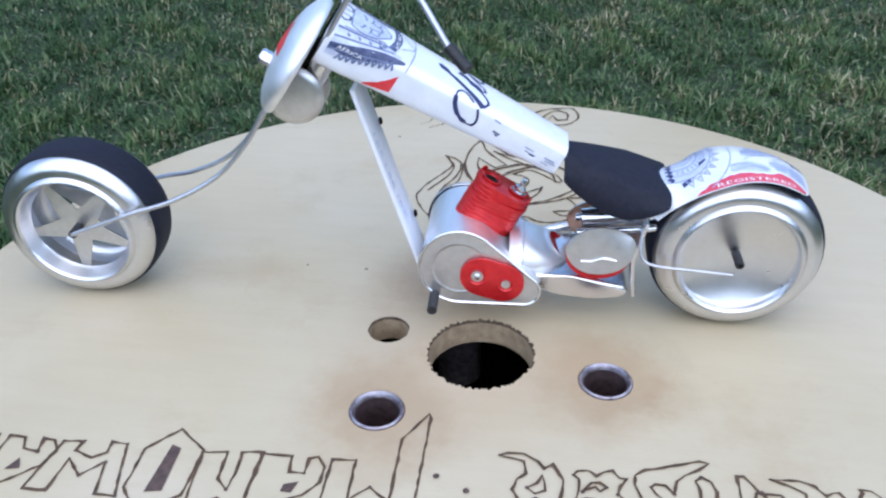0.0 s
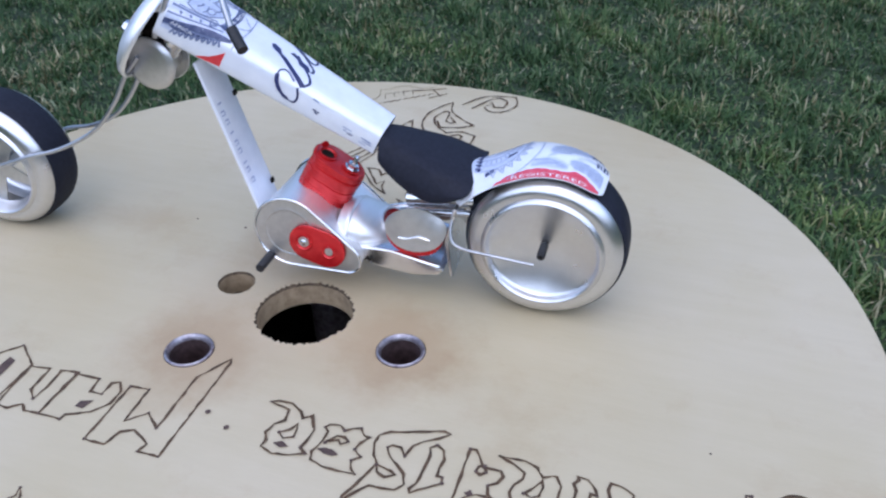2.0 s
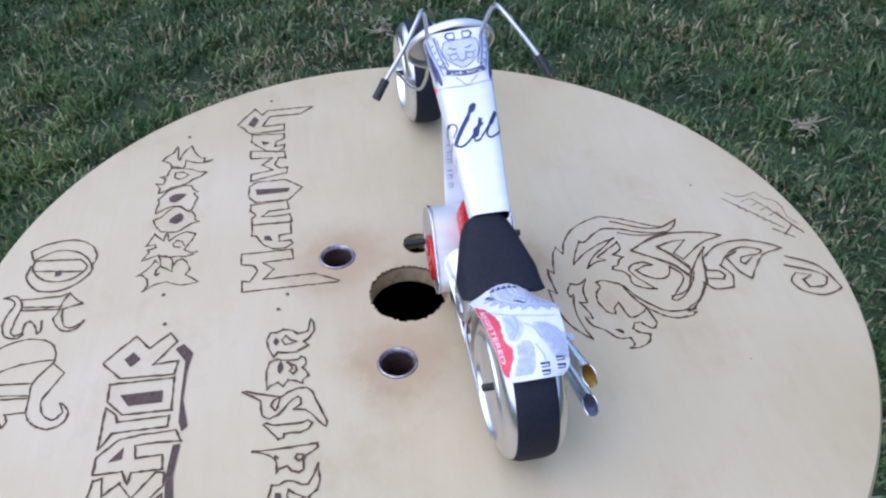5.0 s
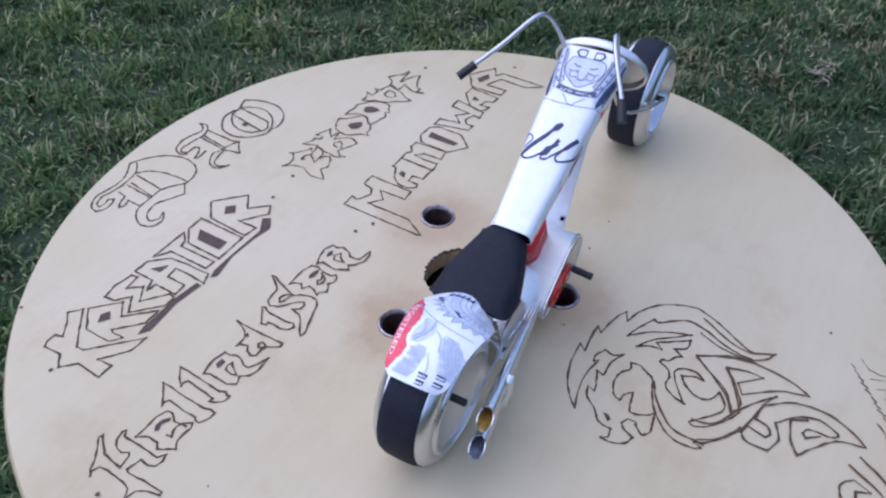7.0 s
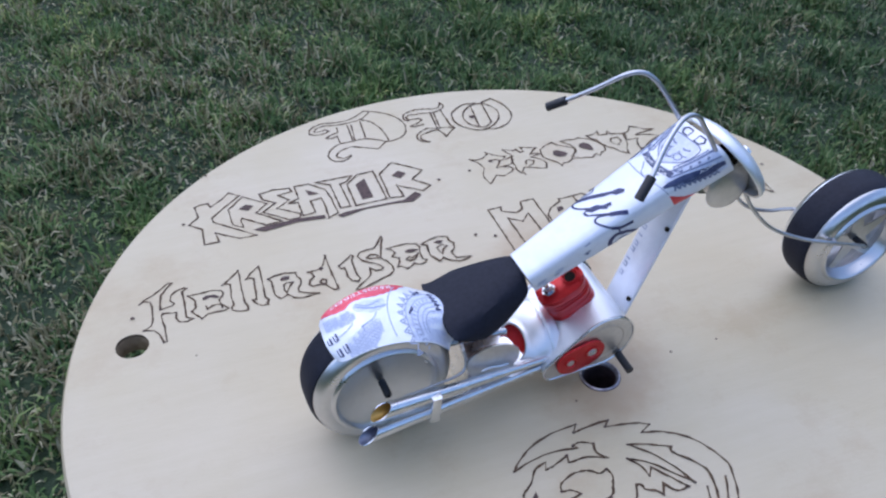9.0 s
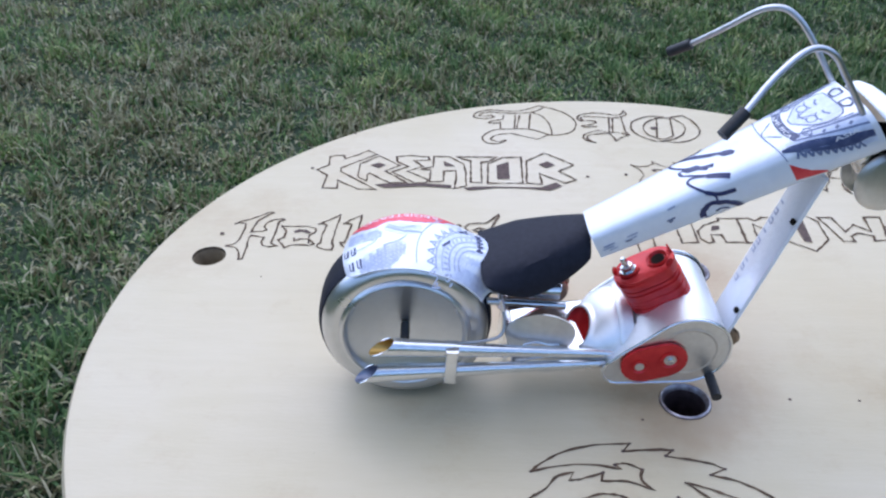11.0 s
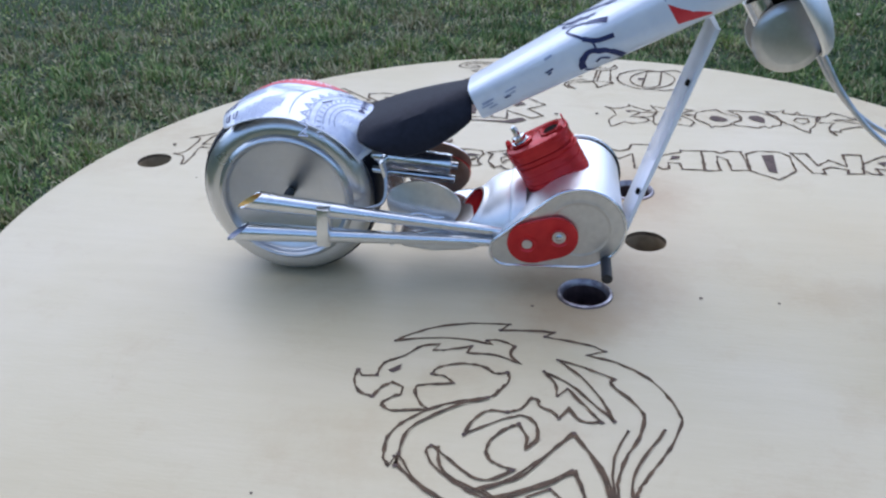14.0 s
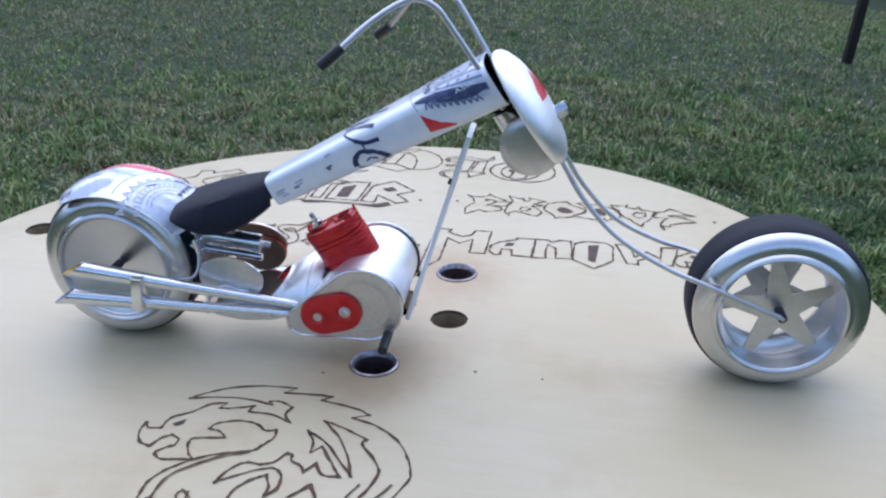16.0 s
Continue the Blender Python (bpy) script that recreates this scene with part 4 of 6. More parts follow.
d.line((-14, -116), (-26, -123), (-36, -134), (-37, -145), (-37, -150), (-37, -145), (-29, -156), (-18, -163), (0, -168), soft=True)
d.line((-4, -216), (-14, -231), (-30, -236), (-34, -235), (-37, -224), (-32, -214), (-24, -211), (-18, -216), (-21, -224), (-24, -218), (-30, -219), (-30, -228), (-24, -232), (-19, -228), (-11, -212), soft=True)
d.done("burned_dragon", "coiled dragon burned in brown outline")
d = Drawing(0.75)
for k in range(10):
    q, w = random.uniform(-0.8, 0.8), random.uniform(1.2, 2.2)
    d.line((52 - 3.3 * k, -198.5 - 2.75 * k + q), (50.4 - 3.3 * k, -201.5 - 2.75 * k), (51.6 - 3.3 * k - w, -199.6 - 2.75 * k - w))
d.line((20, -219), (11, -229))
d.line((21, -231), (14, -224))
d.line((33, -227), (14, -236))
d.width = 0.35
d.line((58, -203), (53, -208), (52, -213), (55, -222), (49, -225), (45, -231), (39, -233), (30, -232), (22, -236))
for k in range(4):
    d.line((47 - 5 * k, -210 - 4 * k), (50 - 5 * k, -217 - 3.5 * k), (42 - 6 * k, -222 - 3 * k))
d.done("burned_signature", "small scratched signature bars near the edge")

d = Drawing(0.5)
for u, v in ((-4, -61), (-75, -166), (86, -48), (-178, 33), (-150, 192), (68, -185), (58, -48)):
    d.dot(u, v, random.uniform(0.5, 1.0))
tagged(d.done("burned_specks", "a few dark specks in the board"), kind="stuff")

# ---- the model motorcycle, built from drink cans; x forward, y to its left ----
BIKE = tagged(new("model_motorcycle"), "handmade chopper motorcycle model cut from white and silver drink cans", "model motorcycle")
BIKE.matrix_world = pose(-0.098, -0.037, 0.0, 0, 0, 3.1)
REAR, FRONT = Vector((-0.0016, 0, 0.0346)), Vector((0.2732, -0.0030, 0.0348))


def axle_frame(centre, sign):
    """z along the axle towards one side."""
    return Matrix.Translation(centre) @ Matrix.Rotation(radians(-90 * sign), 4, "X")


def can_end_profile(half, ring_y, r, dome):
    """From the tyre's edge over the shoulder and standing ring into the dome of a can's bottom."""
    return [(r - 0.0020, 0.0), (r - 0.0018, half * 0.6), (r - 0.0016, half), (r - 0.0019, half + 0.0010), (r - 0.0030, half + 0.0026), (r - 0.0048, half + 0.0041),
            (r - 0.0066, half + 0.0048), (r - 0.0078, half + 0.0047), (r - 0.0086, half + 0.0048), (r - 0.0092, half + 0.0056), (r - 0.0097, ring_y - 0.0002), (r - 0.0103, ring_y), (r - 0.0109, ring_y - 0.0003), (r - 0.0114, ring_y - 0.0012)] + dome


def wheel_tyre(centre, r, half, parent, label):
    bm = bmesh.new()
    k = 10
    prof = [(r - 0.0019, -half)] + [(r - 0.0012 * (abs(2 * i / k - 1) ** 4), half * (2 * i / k - 1)) for i in range(k + 1)] + [(r - 0.0019, half)]
    lathe(bm, prof, 96, axle_frame(centre, 1), closed=True)
    return part("tyre", bm, RUBBER, parent, label)


def axle_sleeve(centre, y0, y1, sign, parent):
    bm = bmesh.new()
    lathe(bm, [(0, y0), (0.0016, y0), (0.0018, y0 + 0.0005), (0.0018, y1 - 0.0006), (0.0014, y1), (0.0007, y1), (0.0007, y1 - 0.002), (0, y1 - 0.002)], 20, axle_frame(centre, sign))
    return part("axle_sleeve", bm, SLEEVE, parent, "black rubber sleeve on the axle")


def rear_wheel():
    bm = bmesh.new()
    dome = [(0.0230, 0.0132)] + [(0.0224 * q, 0.0126 - 0.0060 * (1 - q * q)) for q in (1.0, 0.96, 0.9, 0.8, 0.7, 0.58, 0.45, 0.3, 0.15, 0.0)]
    for sign in (1, -1):
        lathe(bm, can_end_profile(0.0092, 0.0156, 0.0346, dome), 96, axle_frame(REAR, sign))
    wheel = part("rear_wheel", bm, ALU_BRIGHT, BIKE, "solid silver wheel made of two can bottoms")
    wheel_tyre(REAR, 0.0346, 0.0092, wheel, "wide black foam tyre band")
    for sign in (1, -1):
        axle_sleeve(REAR, 0.0076, 0.0172, sign, wheel)
    return wheel


def star_outline(r_tip, r_in, turn, tip_w):
    out = []
    for k in range(5):
        a = radians(turn + 72 * k)
        c, s = math.cos(a), math.sin(a)
        out += [(r_tip * c + tip_w * s, r_tip * s - tip_w * c), (r_tip * c - tip_w * s, r_tip * s + tip_w * c)]
        b = a + radians(36)
        out.append((r_in * math.cos(b), r_in * math.sin(b)))
    return out


def front_wheel():
    bm = bmesh.new()
    lip = [(0.0222, 0.0100), (0.0212, 0.0085), (0.0222, 0.0070), (0.0245, 0.0058), (0.0280, 0.0045), (0.0300, 0.0)]
    for sign in (1, -1):
        lathe(bm, can_end_profile(0.0088, 0.0152, 0.0348, lip), 96, axle_frame(FRONT, sign))
    wheel = part("front_wheel", bm, ALU_BRIGHT, BIKE, "open silver wheel made of two can bottoms")
    wheel_tyre(FRONT, 0.0348, 0.0088, wheel, "black foam tyre band")
    for sign, turn in ((1, 12), (-1, 28)):
        bm = bmesh.new()
        prism(bm, star_outline(0.0217, 0.0078, turn, 0.0019), axle_frame(FRONT, sign) @ Matrix.Translation((0, 0, 0.0080)), 0.0005, 0.0001, 1)
        for v in bm.verts:
            d = v.co - FRONT
            rad = math.hypot(d.x, d.z)
            v.co.y += sign * 0.0006 * max(0, 1 - rad / 0.0217)
        part("star_spokes", bm, ALU_DULL, wheel, "five-pointed star cut from sheet aluminium")
        axle_sleeve(FRONT, 0.0078, 0.0168, sign, wheel)
    bm = bmesh.new()
    tube(bm, [FRONT + Vector((0, -0.0168, 0)), FRONT + Vector((0, 0.0168, 0))], 0.0008)
    part("axle", bm, WIRE, wheel)
    return wheel


rear_wheel()
front_wheel()

# rear mudguard: a label strip bent over the wheel; u runs from its front to its tail, v from right to left
GUARD_C, GUARD_R = Vector((-0.0012, 0, 0.0346)), 0.0376
GUARD_A0, GUARD_A1 = 30.0, 128.0


def guard_at(u, v, h=0.0):
    """v from -1 to 1 across; it rises straight to the saddle in front and narrows towards the rounded tail."""
    a = GUARD_A0 + (GUARD_A1 - GUARD_A0) * u
    k = min(1.0, max(0.0, (u - 0.4) / 0.55))
    left, right = 0.0169 - 0.0038 * k, -0.0195 + 0.0035 * k + 0.0030 * max(0.0, 0.35 - u) / 0.35
    half = (left - right) / 2
    if u > 0.88:
        half *= math.sqrt(max(0.0, 1 - 0.45 * ((u - 0.88) / 0.12) ** 2.8))
    r = GUARD_R + 0.0002 * u - (0.0010 if v > 0 else 0.0032) * v * v + 0.0003 * math.sin(9.0 * u + 2.0 * v)
    if a < 76:
        r += (r / math.cos(radians(76 - a)) - r) * (1 - (0.85 * v * v if v > 0 else min(1.0, 1.35 * v * v)))
    r, a = r + h, radians(a)
    return GUARD_C + Vector((r * math.cos(a), (left + right) / 2 + half * v, r * math.sin(a)))


def sheet(bm, at, nu, nv, thick, mat=0):
    """A bent sheet with a thickness from a surface at(u, v, h)."""
    grid = [[[bm.verts.new(at(i / nu, -1 + 2 * j / nv, h)) for j in range(nv + 1)] for i in range(nu + 1)] for h in (0.0, -thick)]
    for s in (0, 1):
        for i in range(nu):
            for j in range(nv):
                q = (grid[s][i][j], grid[s][i + 1][j], grid[s][i + 1][j + 1], grid[s][i][j + 1])
                bm.faces.new(q if s else q[::-1]).material_index = mat if s == 0 else 1
    rim = [(i, 0) for i in range(nu)] + [(nu, j) for j in range(nv)] + [(i, nv) for i in range(nu, 0, -1)] + [(0, j) for j in range(nv, 0, -1)]
    for (a, b), (c, d) in zip(rim, rim[1:] + rim[:1]):
        bm.faces.new((grid[0][a][b], grid[0][c][d], grid[1][c][d], grid[1][a][b]))


class Print:
    """Printed strokes lying on a curved sheet, in millimetres along and across it."""

    def __init__(self, at, long, half, lift=0.00012):
        self.bm, self.at, self.long, self.half, self.h, self.k = bmesh.new(), at, long, half, lift, 0

    def place(self, s, q):
        return self.at(s / self.long, q / self.half, self.h + self.k * 0.0000015)

    def stroke(self, width, *points, soft=True, closed=False):
        self.k += 1
        p = smooth_path([(*q, 0) for q in points], 6) if soft and len(points) > 2 else dense(points, 1.5, closed)
        ribbon(self.bm, [q.to_2d() if len(q) == 3 else q for q in p], width, self.place, closed=closed)

    def arc(self, width, cx, cy, r, a0, a1):
        run = []
        for a in np.linspace(a0, a1, max(4, round(abs(a1 - a0) / 6))):
            q = (cx + r * math.cos(radians(a)), cy + r * math.sin(radians(a)))
            if abs(q[1]) < self.half - 0.3 and 0.5 < q[0] < self.long - 0.5:
                run.append(q)
            elif run:
                break
        if len(run) > 2:
            self.stroke(width, *run)

    def band(self, rows):
        """A filled band between pairs of edges: rows of (s, q from, q to)."""
        self.k += 1
        grid = [[self.bm.verts.new(self.place(a, b + (c - b) * k / 6)) for k in range(7)] for a, b, c in rows]
        for p, q in zip(grid, grid[1:]):
            for k in range(6):
                self.bm.faces.new((p[k], p[k + 1], q[k + 1], q[k]))

    def done(self, name, material, parent, label=""):
        return tagged(part(name, self.bm, material, parent, label), kind="stuff" if "print" in name else "")


GUARD_MM, TANK_MM = (78.0, 15.0), (98.0, 42.2)


def mudguard():
    bm = bmesh.new()
    sheet(bm, guard_at, 40, 12, 0.0004)
    guard = part("mudguard", bm, (LABEL, ALU_DULL), BIKE, "mudguard bent from a white printed can label")
    edge = ((21, 14.6), (25, 13.2), (29, 11.4), (38, 9.6), (44, 9.2), (50, 10.0), (57, 10.2), (60, 8.2), (65, 8.6), (70, 10.8), (75, 13.4))
    p = Print(guard_at, *GUARD_MM)
    p.band([(a, 14.9, float(np.interp(a, [q[0] for q in edge], [q[1] for q in edge])) + 0.2 * math.sin(a * 1.3)) for a in np.linspace(21, 75, 54)])
    p.done("red_band", RED_PINK, guard, "pinkish red printed edge band")
    words = Print(guard_at, *GUARD_MM, 0.00030)
    word_on(words, "REGISTERED", 31, 14.3, 3.7, 1.9, inward=True)
    words.done("band_lettering", WHITE, guard, "small white capitals on the red band")
    # pale blue grounds: the crest by the saddle, a wing and two plumes behind it
    p = Print(guard_at, *GUARD_MM, 0.00010)
    p.band([(float(s), -14.6, min(12.6, -8 + math.sqrt(max(0.0, 15.2 ** 2 - (s - 17) ** 2)))) for s in np.linspace(2.0, 31.8, 24)])
    p.band([(39, 3.0, 7.6), (44, 1.5, 7.4), (49, 1.0, 8.4), (54, 3.0, 8.6), (57, 5.0, 8.2)])
    p.band([(57, 1.5, 4.0), (60, -0.5, 6.6), (66, -0.2, 6.8), (71, 0.4, 9.4), (75, 3.0, 11.0)])
    p.band([(46, -6.0, -3.0), (49, -11.0, -2.6), (54, -14.6, -3.6), (60, -14.6, -5.8), (66, -14.6, -7.4), (69, -14.4, -11.0)])
    p.done("pale_print", PALEBLUE, guard, "faint pale blue print")
    p = Print(guard_at, *GUARD_MM, 0.00016)
    for r, w in ((4.5, 0.5), (6.5, 0.4), (9.0, 0.7), (12.4, 0.4), (15.2, 0.6)):
        p.arc(w, 17, -8, r, -70, 108)
    p.arc(0.5, 17, -8, 24.4, -24, 62)
    for k in range(9):
        a = radians(-38 + 14.5 * k)
        c, s = math.cos(a), math.sin(a)
        p.stroke(0.55, (17 + 15.4 * c + 1.7 * s, -8 + 15.4 * s - 1.7 * c), (17 + 19.4 * c, -8 + 19.4 * s), (17 + 15.4 * c - 1.7 * s, -8 + 15.4 * s + 1.7 * c), soft=False)
        p.stroke(0.9, (17 + 16.2 * c, -8 + 16.2 * s), (17 + 17.2 * c, -8 + 17.2 * s), soft=False)
    for k in range(15):
        a = radians(-60 + 11.5 * k)
        p.stroke(0.6, (17 + 9.8 * math.cos(a), -8 + 9.8 * math.sin(a)), (17 + 11.8 * math.cos(a + 0.05), -8 + 11.8 * math.sin(a + 0.05)), soft=False)
    p.done("crest_print", FADED, guard, "faint grey-blue crest print")
    p = Print(guard_at, *GUARD_MM, 0.00018)
    # rows of small feathers on both wings, and the folds of the banner between them
    for k in range(13):
        x = 47.0 + 1.75 * k
        lo, hi = float(np.interp(x, (46, 54, 69), (-8.0, -14.4, -14.4))), float(np.interp(x, (46, 54, 60, 69), (-3.2, -4.2, -6.2, -11.2)))
        for j in range(max(1, round((hi - lo) / 1.7))):
            y = lo + (j + 0.5 * (k % 2)) * 1.7
            if y < hi:
                p.stroke(0.34, (x - 0.7, y - 0.5), (x + 0.5, y - 0.25), (x + 0.5, y + 0.45), (x - 0.7, y + 0.7))
    for k in range(10):
        x = 58.5 + 1.75 * k
        lo, hi = float(np.interp(x, (57, 61, 75), (2.0, -0.2, 2.6))), float(np.interp(x, (57, 60, 66, 75), (4.0, 6.2, 6.6, 10.6)))
        for j in range(max(1, round((hi - lo) / 1.7))):
            y = lo + (j + 0.5 * (k % 2)) * 1.7
            if y < hi:
                p.stroke(0.30, (x - 0.7, y - 0.5), (x + 0.5, y - 0.25), (x + 0.5, y + 0.45), (x - 0.7, y + 0.7))
    p.stroke(0.5, (40, 3.2), (48, 3.4), (56, 6.8))
    p.stroke(0.4, (42, 6.6), (49, 5.2), (55, 8.0))
    p.stroke(0.5, (46, 0.6), (50, -2.6), (57, -4.4))
    p.stroke(0.4, (60, -1.2), (66, -3.6), (72, -4.0))
    p.done("feather_print", FEATHER, guard, "pale blue rows of printed feathers")
    p = Print(guard_at, *GUARD_MM, 0.00020)
    for x, y in ((69.0, -8.6), (73.2, -9.0), (71.6, -1.4), (75.4, -1.6)):
        p.stroke(1.1, (x - 0.9, y), (x - 0.9, y - 4.2), soft=False)
        p.stroke(0.6, (x + 0.9, y - 0.2), (x + 0.9, y - 3.8), soft=False)
        p.stroke(0.5, (x - 0.9, y - 3.9), (x + 0.9, y - 3.9), soft=False)
    p.band([(17, 8.2, 10.2), (21, 6.6, 8.2)])
    p.band([(26, -1.2, 0.8), (29.5, -3.6, -2.4)])
    for k in range(5):
        p.stroke(0.9, (12.6, -3.4 + 2.2 * k), (14.6, -3.0 + 2.2 * k), (13.6, -2.0 + 2.2 * k))
    p.done("dark_print", NAVY, guard, "bars of dark small print")
    return guard


def across(p, text, s0, t0, run, size):
    """Capitals that run across the sheet instead of along it."""
    word_on(p, text, t0, s0, run / len(text), size, crosswise=True)


def word_on(p, text, s0, t0, step_s, size, flip=False, crosswise=False, inward=False):
    """Capitals from the built-in font, bent onto a sheet; they run along s."""
    cu = bpy.data.curves.new("text", "FONT")
    cu.body, cu.size = text, 1.0
    cu.resolution_u = 2
    ob = bpy.data.objects.new("text", cu)
    scene.collection.objects.link(ob)
    me = ob.to_mesh()
    lo = min(v.co.x for v in me.vertices)
    wide = max(v.co.x for v in me.vertices) - lo
    run = step_s * len(text)
    vs = []
    for v in me.vertices:
        a, c = run * (v.co.x - lo) / wide, size * 1.35 * v.co.y
        if crosswise:
            vs.append(p.bm.verts.new(p.place(t0 - c, s0 + a)))
        elif inward:
            vs.append(p.bm.verts.new(p.place(s0 + a, t0 - c)))
        elif flip:
            vs.append(p.bm.verts.new(p.place(s0 + run - a, t0 + size - c)))
        else:
            vs.append(p.bm.verts.new(p.place(s0 + a, t0 + c)))
    for f in me.polygons:
        p.bm.faces.new([vs[k] for k in f.vertices])
    ob.to_mesh_clear()
    bpy.data.objects.remove(ob)
    bpy.data.curves.remove(cu)


mudguard()

# tank and backbone: a tapered, faceted tube; u from the steering head (0) to the seat (1), v across from right over the top to left
TANK_F, TANK_B = Vector((0.157, -0.0033, 0.1160)), Vector((0.0708, -0.0026, 0.0717))
TANK_X = (TANK_B - TANK_F).normalized()
TANK_Z = Vector((0, 1, 0)).cross(TANK_X).normalized()
TANK_Z = TANK_Z if TANK_Z.z > 0 else -TANK_Z


HEAD_N = Vector((0.82, 0.06, 0.56)).normalized()
HEAD_C = Vector((0.1722, -0.0033, 0.1100))


TURN = np.linspace(0, math.pi, 361)
ROUND = np.concatenate([[0], np.cumsum(np.hypot(np.diff(4 / 3 * np.abs(np.sin(TURN)) ** (1 / 2.6)), np.diff(np.sign(np.cos(TURN)) * np.abs(np.cos(TURN)) ** (1 / 2.6))))])
ROUND /= ROUND[-1]


def tank_at(u, v, h=0.0):
    """v = 0 is the top ridge, +1 and -1 meet below; even steps of v are even steps round the section."""
    v = math.copysign(float(np.interp(abs(v), ROUND, TURN)) / math.pi, v)
    w, t = 0.0166 + (0.0100 - 0.0166) * u + h, 0.0124 + (0.0070 - 0.0124) * u + h
    a = radians(90 - 180 * v)
    c, s = math.cos(a), math.sin(a)
    t = t if s > 0 else 0.0061 + h
    e = 1 / 2.6
    y = -w * math.copysign(abs(c) ** e, c)
    z = t * math.copysign(abs(s) ** e, s)
    y *= 1 - 0.06 * max(0.0, -z / t)
    z -= 0.05 * t * (y / w) ** 2 * (1 if z > 0 else 0)
    p = TANK_F + TANK_Z * z + Vector((0, y, 0))
    s = HEAD_N.dot(HEAD_C - 0.0045 * HEAD_N - p) / HEAD_N.dot(TANK_X)
    return p + TANK_X * (s + ((TANK_B - TANK_F).length - s) * u)


def tank():
    bm = bmesh.new()
    nu, nv = 24, 72
    skin = [[bm.verts.new(tank_at(i / nu, -1 + 2 * j / nv)) for j in range(nv)] for i in range(nu + 1)]
    inner = [[bm.verts.new(tank_at(i / nu, -1 + 2 * j / nv, -0.0006)) for j in range(nv)] for i in range(nu + 1)]
    for i in range(nu):
        for j in range(nv):
            k = (j + 1) % nv
            bm.faces.new((skin[i][j], skin[i + 1][j], skin[i + 1][k], skin[i][k]))
            bm.faces.new((inner[i][j], inner[i][k], inner[i + 1][k], inner[i + 1][j])).material_index = 1
    for i in (0, nu):
        for j in range(nv):
            k = (j + 1) % nv
            bm.faces.new((skin[i][j], skin[i][k], inner[i][k], inner[i][j]))
    body = part("tank", bm, (LABEL, DARK), BIKE, "long tapered tank rolled from white printed can sheet")
    # bold script strokes that run round the tank
    for k, (w, *points) in enumerate((
            (2.2, (41.5, 1.4), (48, -2.6), (54, -7.0), (59.5, -10.8), (61.6, -12.2)),
            (1.1, (61.6, -12.2), (63.0, -8.9), (61.0, -4.9), (57.0, -0.8), (52, 4.2)),
            (2.2, (49.6, 3.4), (55.0, 0.6), (60.0, -1.6)),
            (1.1, (60.0, -1.6), (61.2, -0.2), (58.0, 3.6), (51.5, 9.0)),
            (2.2, (46.8, 11.8), (50.0, 9.8), (53.4, 7.8)),
            (1.0, (53.4, 7.8), (58.0, 5.4), (60.2, 6.8), (59.0, 10.4), (55.8, 14.6)),
            (1.7, (56.4, 14.0), (52.6, 16.6), (47.2, 17.4)),
            (0.7, (54.6, 15.6), (54.0, 17.4), (54.2, 19.2)),
            (2.3, (60.4, 26.4), (60.2, 23.4), (58.8, 20.6), (55.8, 19.4), (51.6, 21.8), (49.0, 25.4), (47.4, 28.8)),
            (0.8, (47.4, 28.8), (51.2, 30.0), (56.0, 30.6), (60.2, 27.0)),
            (0.9, (56.0, 25.6), (54.0, 24.6), (51.6, 26.6)),
            (0.7, (57.6, -12.0), (53.0, -9.2), (50.6, -10.6), (50.4, -13.0)),
            (1.7, (50.4, -12.6), (51.6, -15.8), (54.6, -19.4), (58.2, -21.6)),
            (0.9, (58.0, -21.6), (61.0, -21.2), (61.6, -17.8), (60.0, -13.6)))):
        p = Print(tank_at, *TANK_MM, 0.00012 + 0.00001 * k)
        p.stroke(w, *points)
        p.done("brush_stroke", NAVY, body, "navy stroke of the brush script")
    p = Print(tank_at, *TANK_MM, 0.00010)
    p.band([(5.5, -6.0, 6.0), (9, -7.4, 7.4), (14, -7.2, 7.2), (18, -5.2, 5.2), (21, -1.0, 1.0)])
    for side in (1, -1):
        p.band([(2, side * 9.4, side * 19.6), (9, side * 8.8, side * 19.0), (15, side * 8.2, side * 17.4), (21, side * 7.8, side * 15.2), (27, side * 9.4, side * 12.0)])
    p.done("pale_print", PALEBLUE, body, "faint pale blue ground of the crest")
    p = Print(tank_at, *TANK_MM)
    p.stroke(0.5, (6, -6.6), (11, -8.0), (16, -6.6), (20, -2.6), (21.2, 0), (20, 2.6), (16, 6.6), (11, 8.0), (6, 6.6), (5.6, 0), (6, -6.6))
    for side in (1, -1):
        p.stroke(0.8, (9.4, side * 5.0), (10.6, side * 3.2), (10.4, side * 1.4))
        p.arc(0.45, 15, side * 3.6, 1.7, 0, 360)
        p.arc(0.45, 19, side * 8.2, 1.5, 0, 360)
        p.stroke(0.5, (12.4, side * 1.0), (13.6, side * 4.0), (12.8, side * 6.4))
        p.stroke(0.8, (2, side * 10.2), (12, side * 9.4), (21.5, side * 7.6))
        p.stroke(0.6, (2, side * 13.4), (12, side * 12.0), (24, side * 9.6))
        for k in range(4):
            p.stroke(0.8, (6 + 4 * k, side * (11.2 - 0.5 * k)), (7.2 + 4 * k, side * (11.8 - 0.5 * k)), soft=False)
        p.stroke(0.45, (4, side * 9.0), (12, side * 8.4), (19.5, side * 6.4))
        p.stroke(0.6, (2, side * 17.6), (12, side * 15.8), (24, side * 13.6))
        for k in range(9):
            x = 6 + 2.2 * k
            p.stroke(0.8, (x, side * (22.2 - 0.28 * x)), (x + 1.1, side * (19.6 - 0.28 * x)), (x + 2.2, side * (22.0 - 0.28 * x)), soft=False)
    p.stroke(0.45, (16.2, -3), (17.4, 0), (16.2, 3))
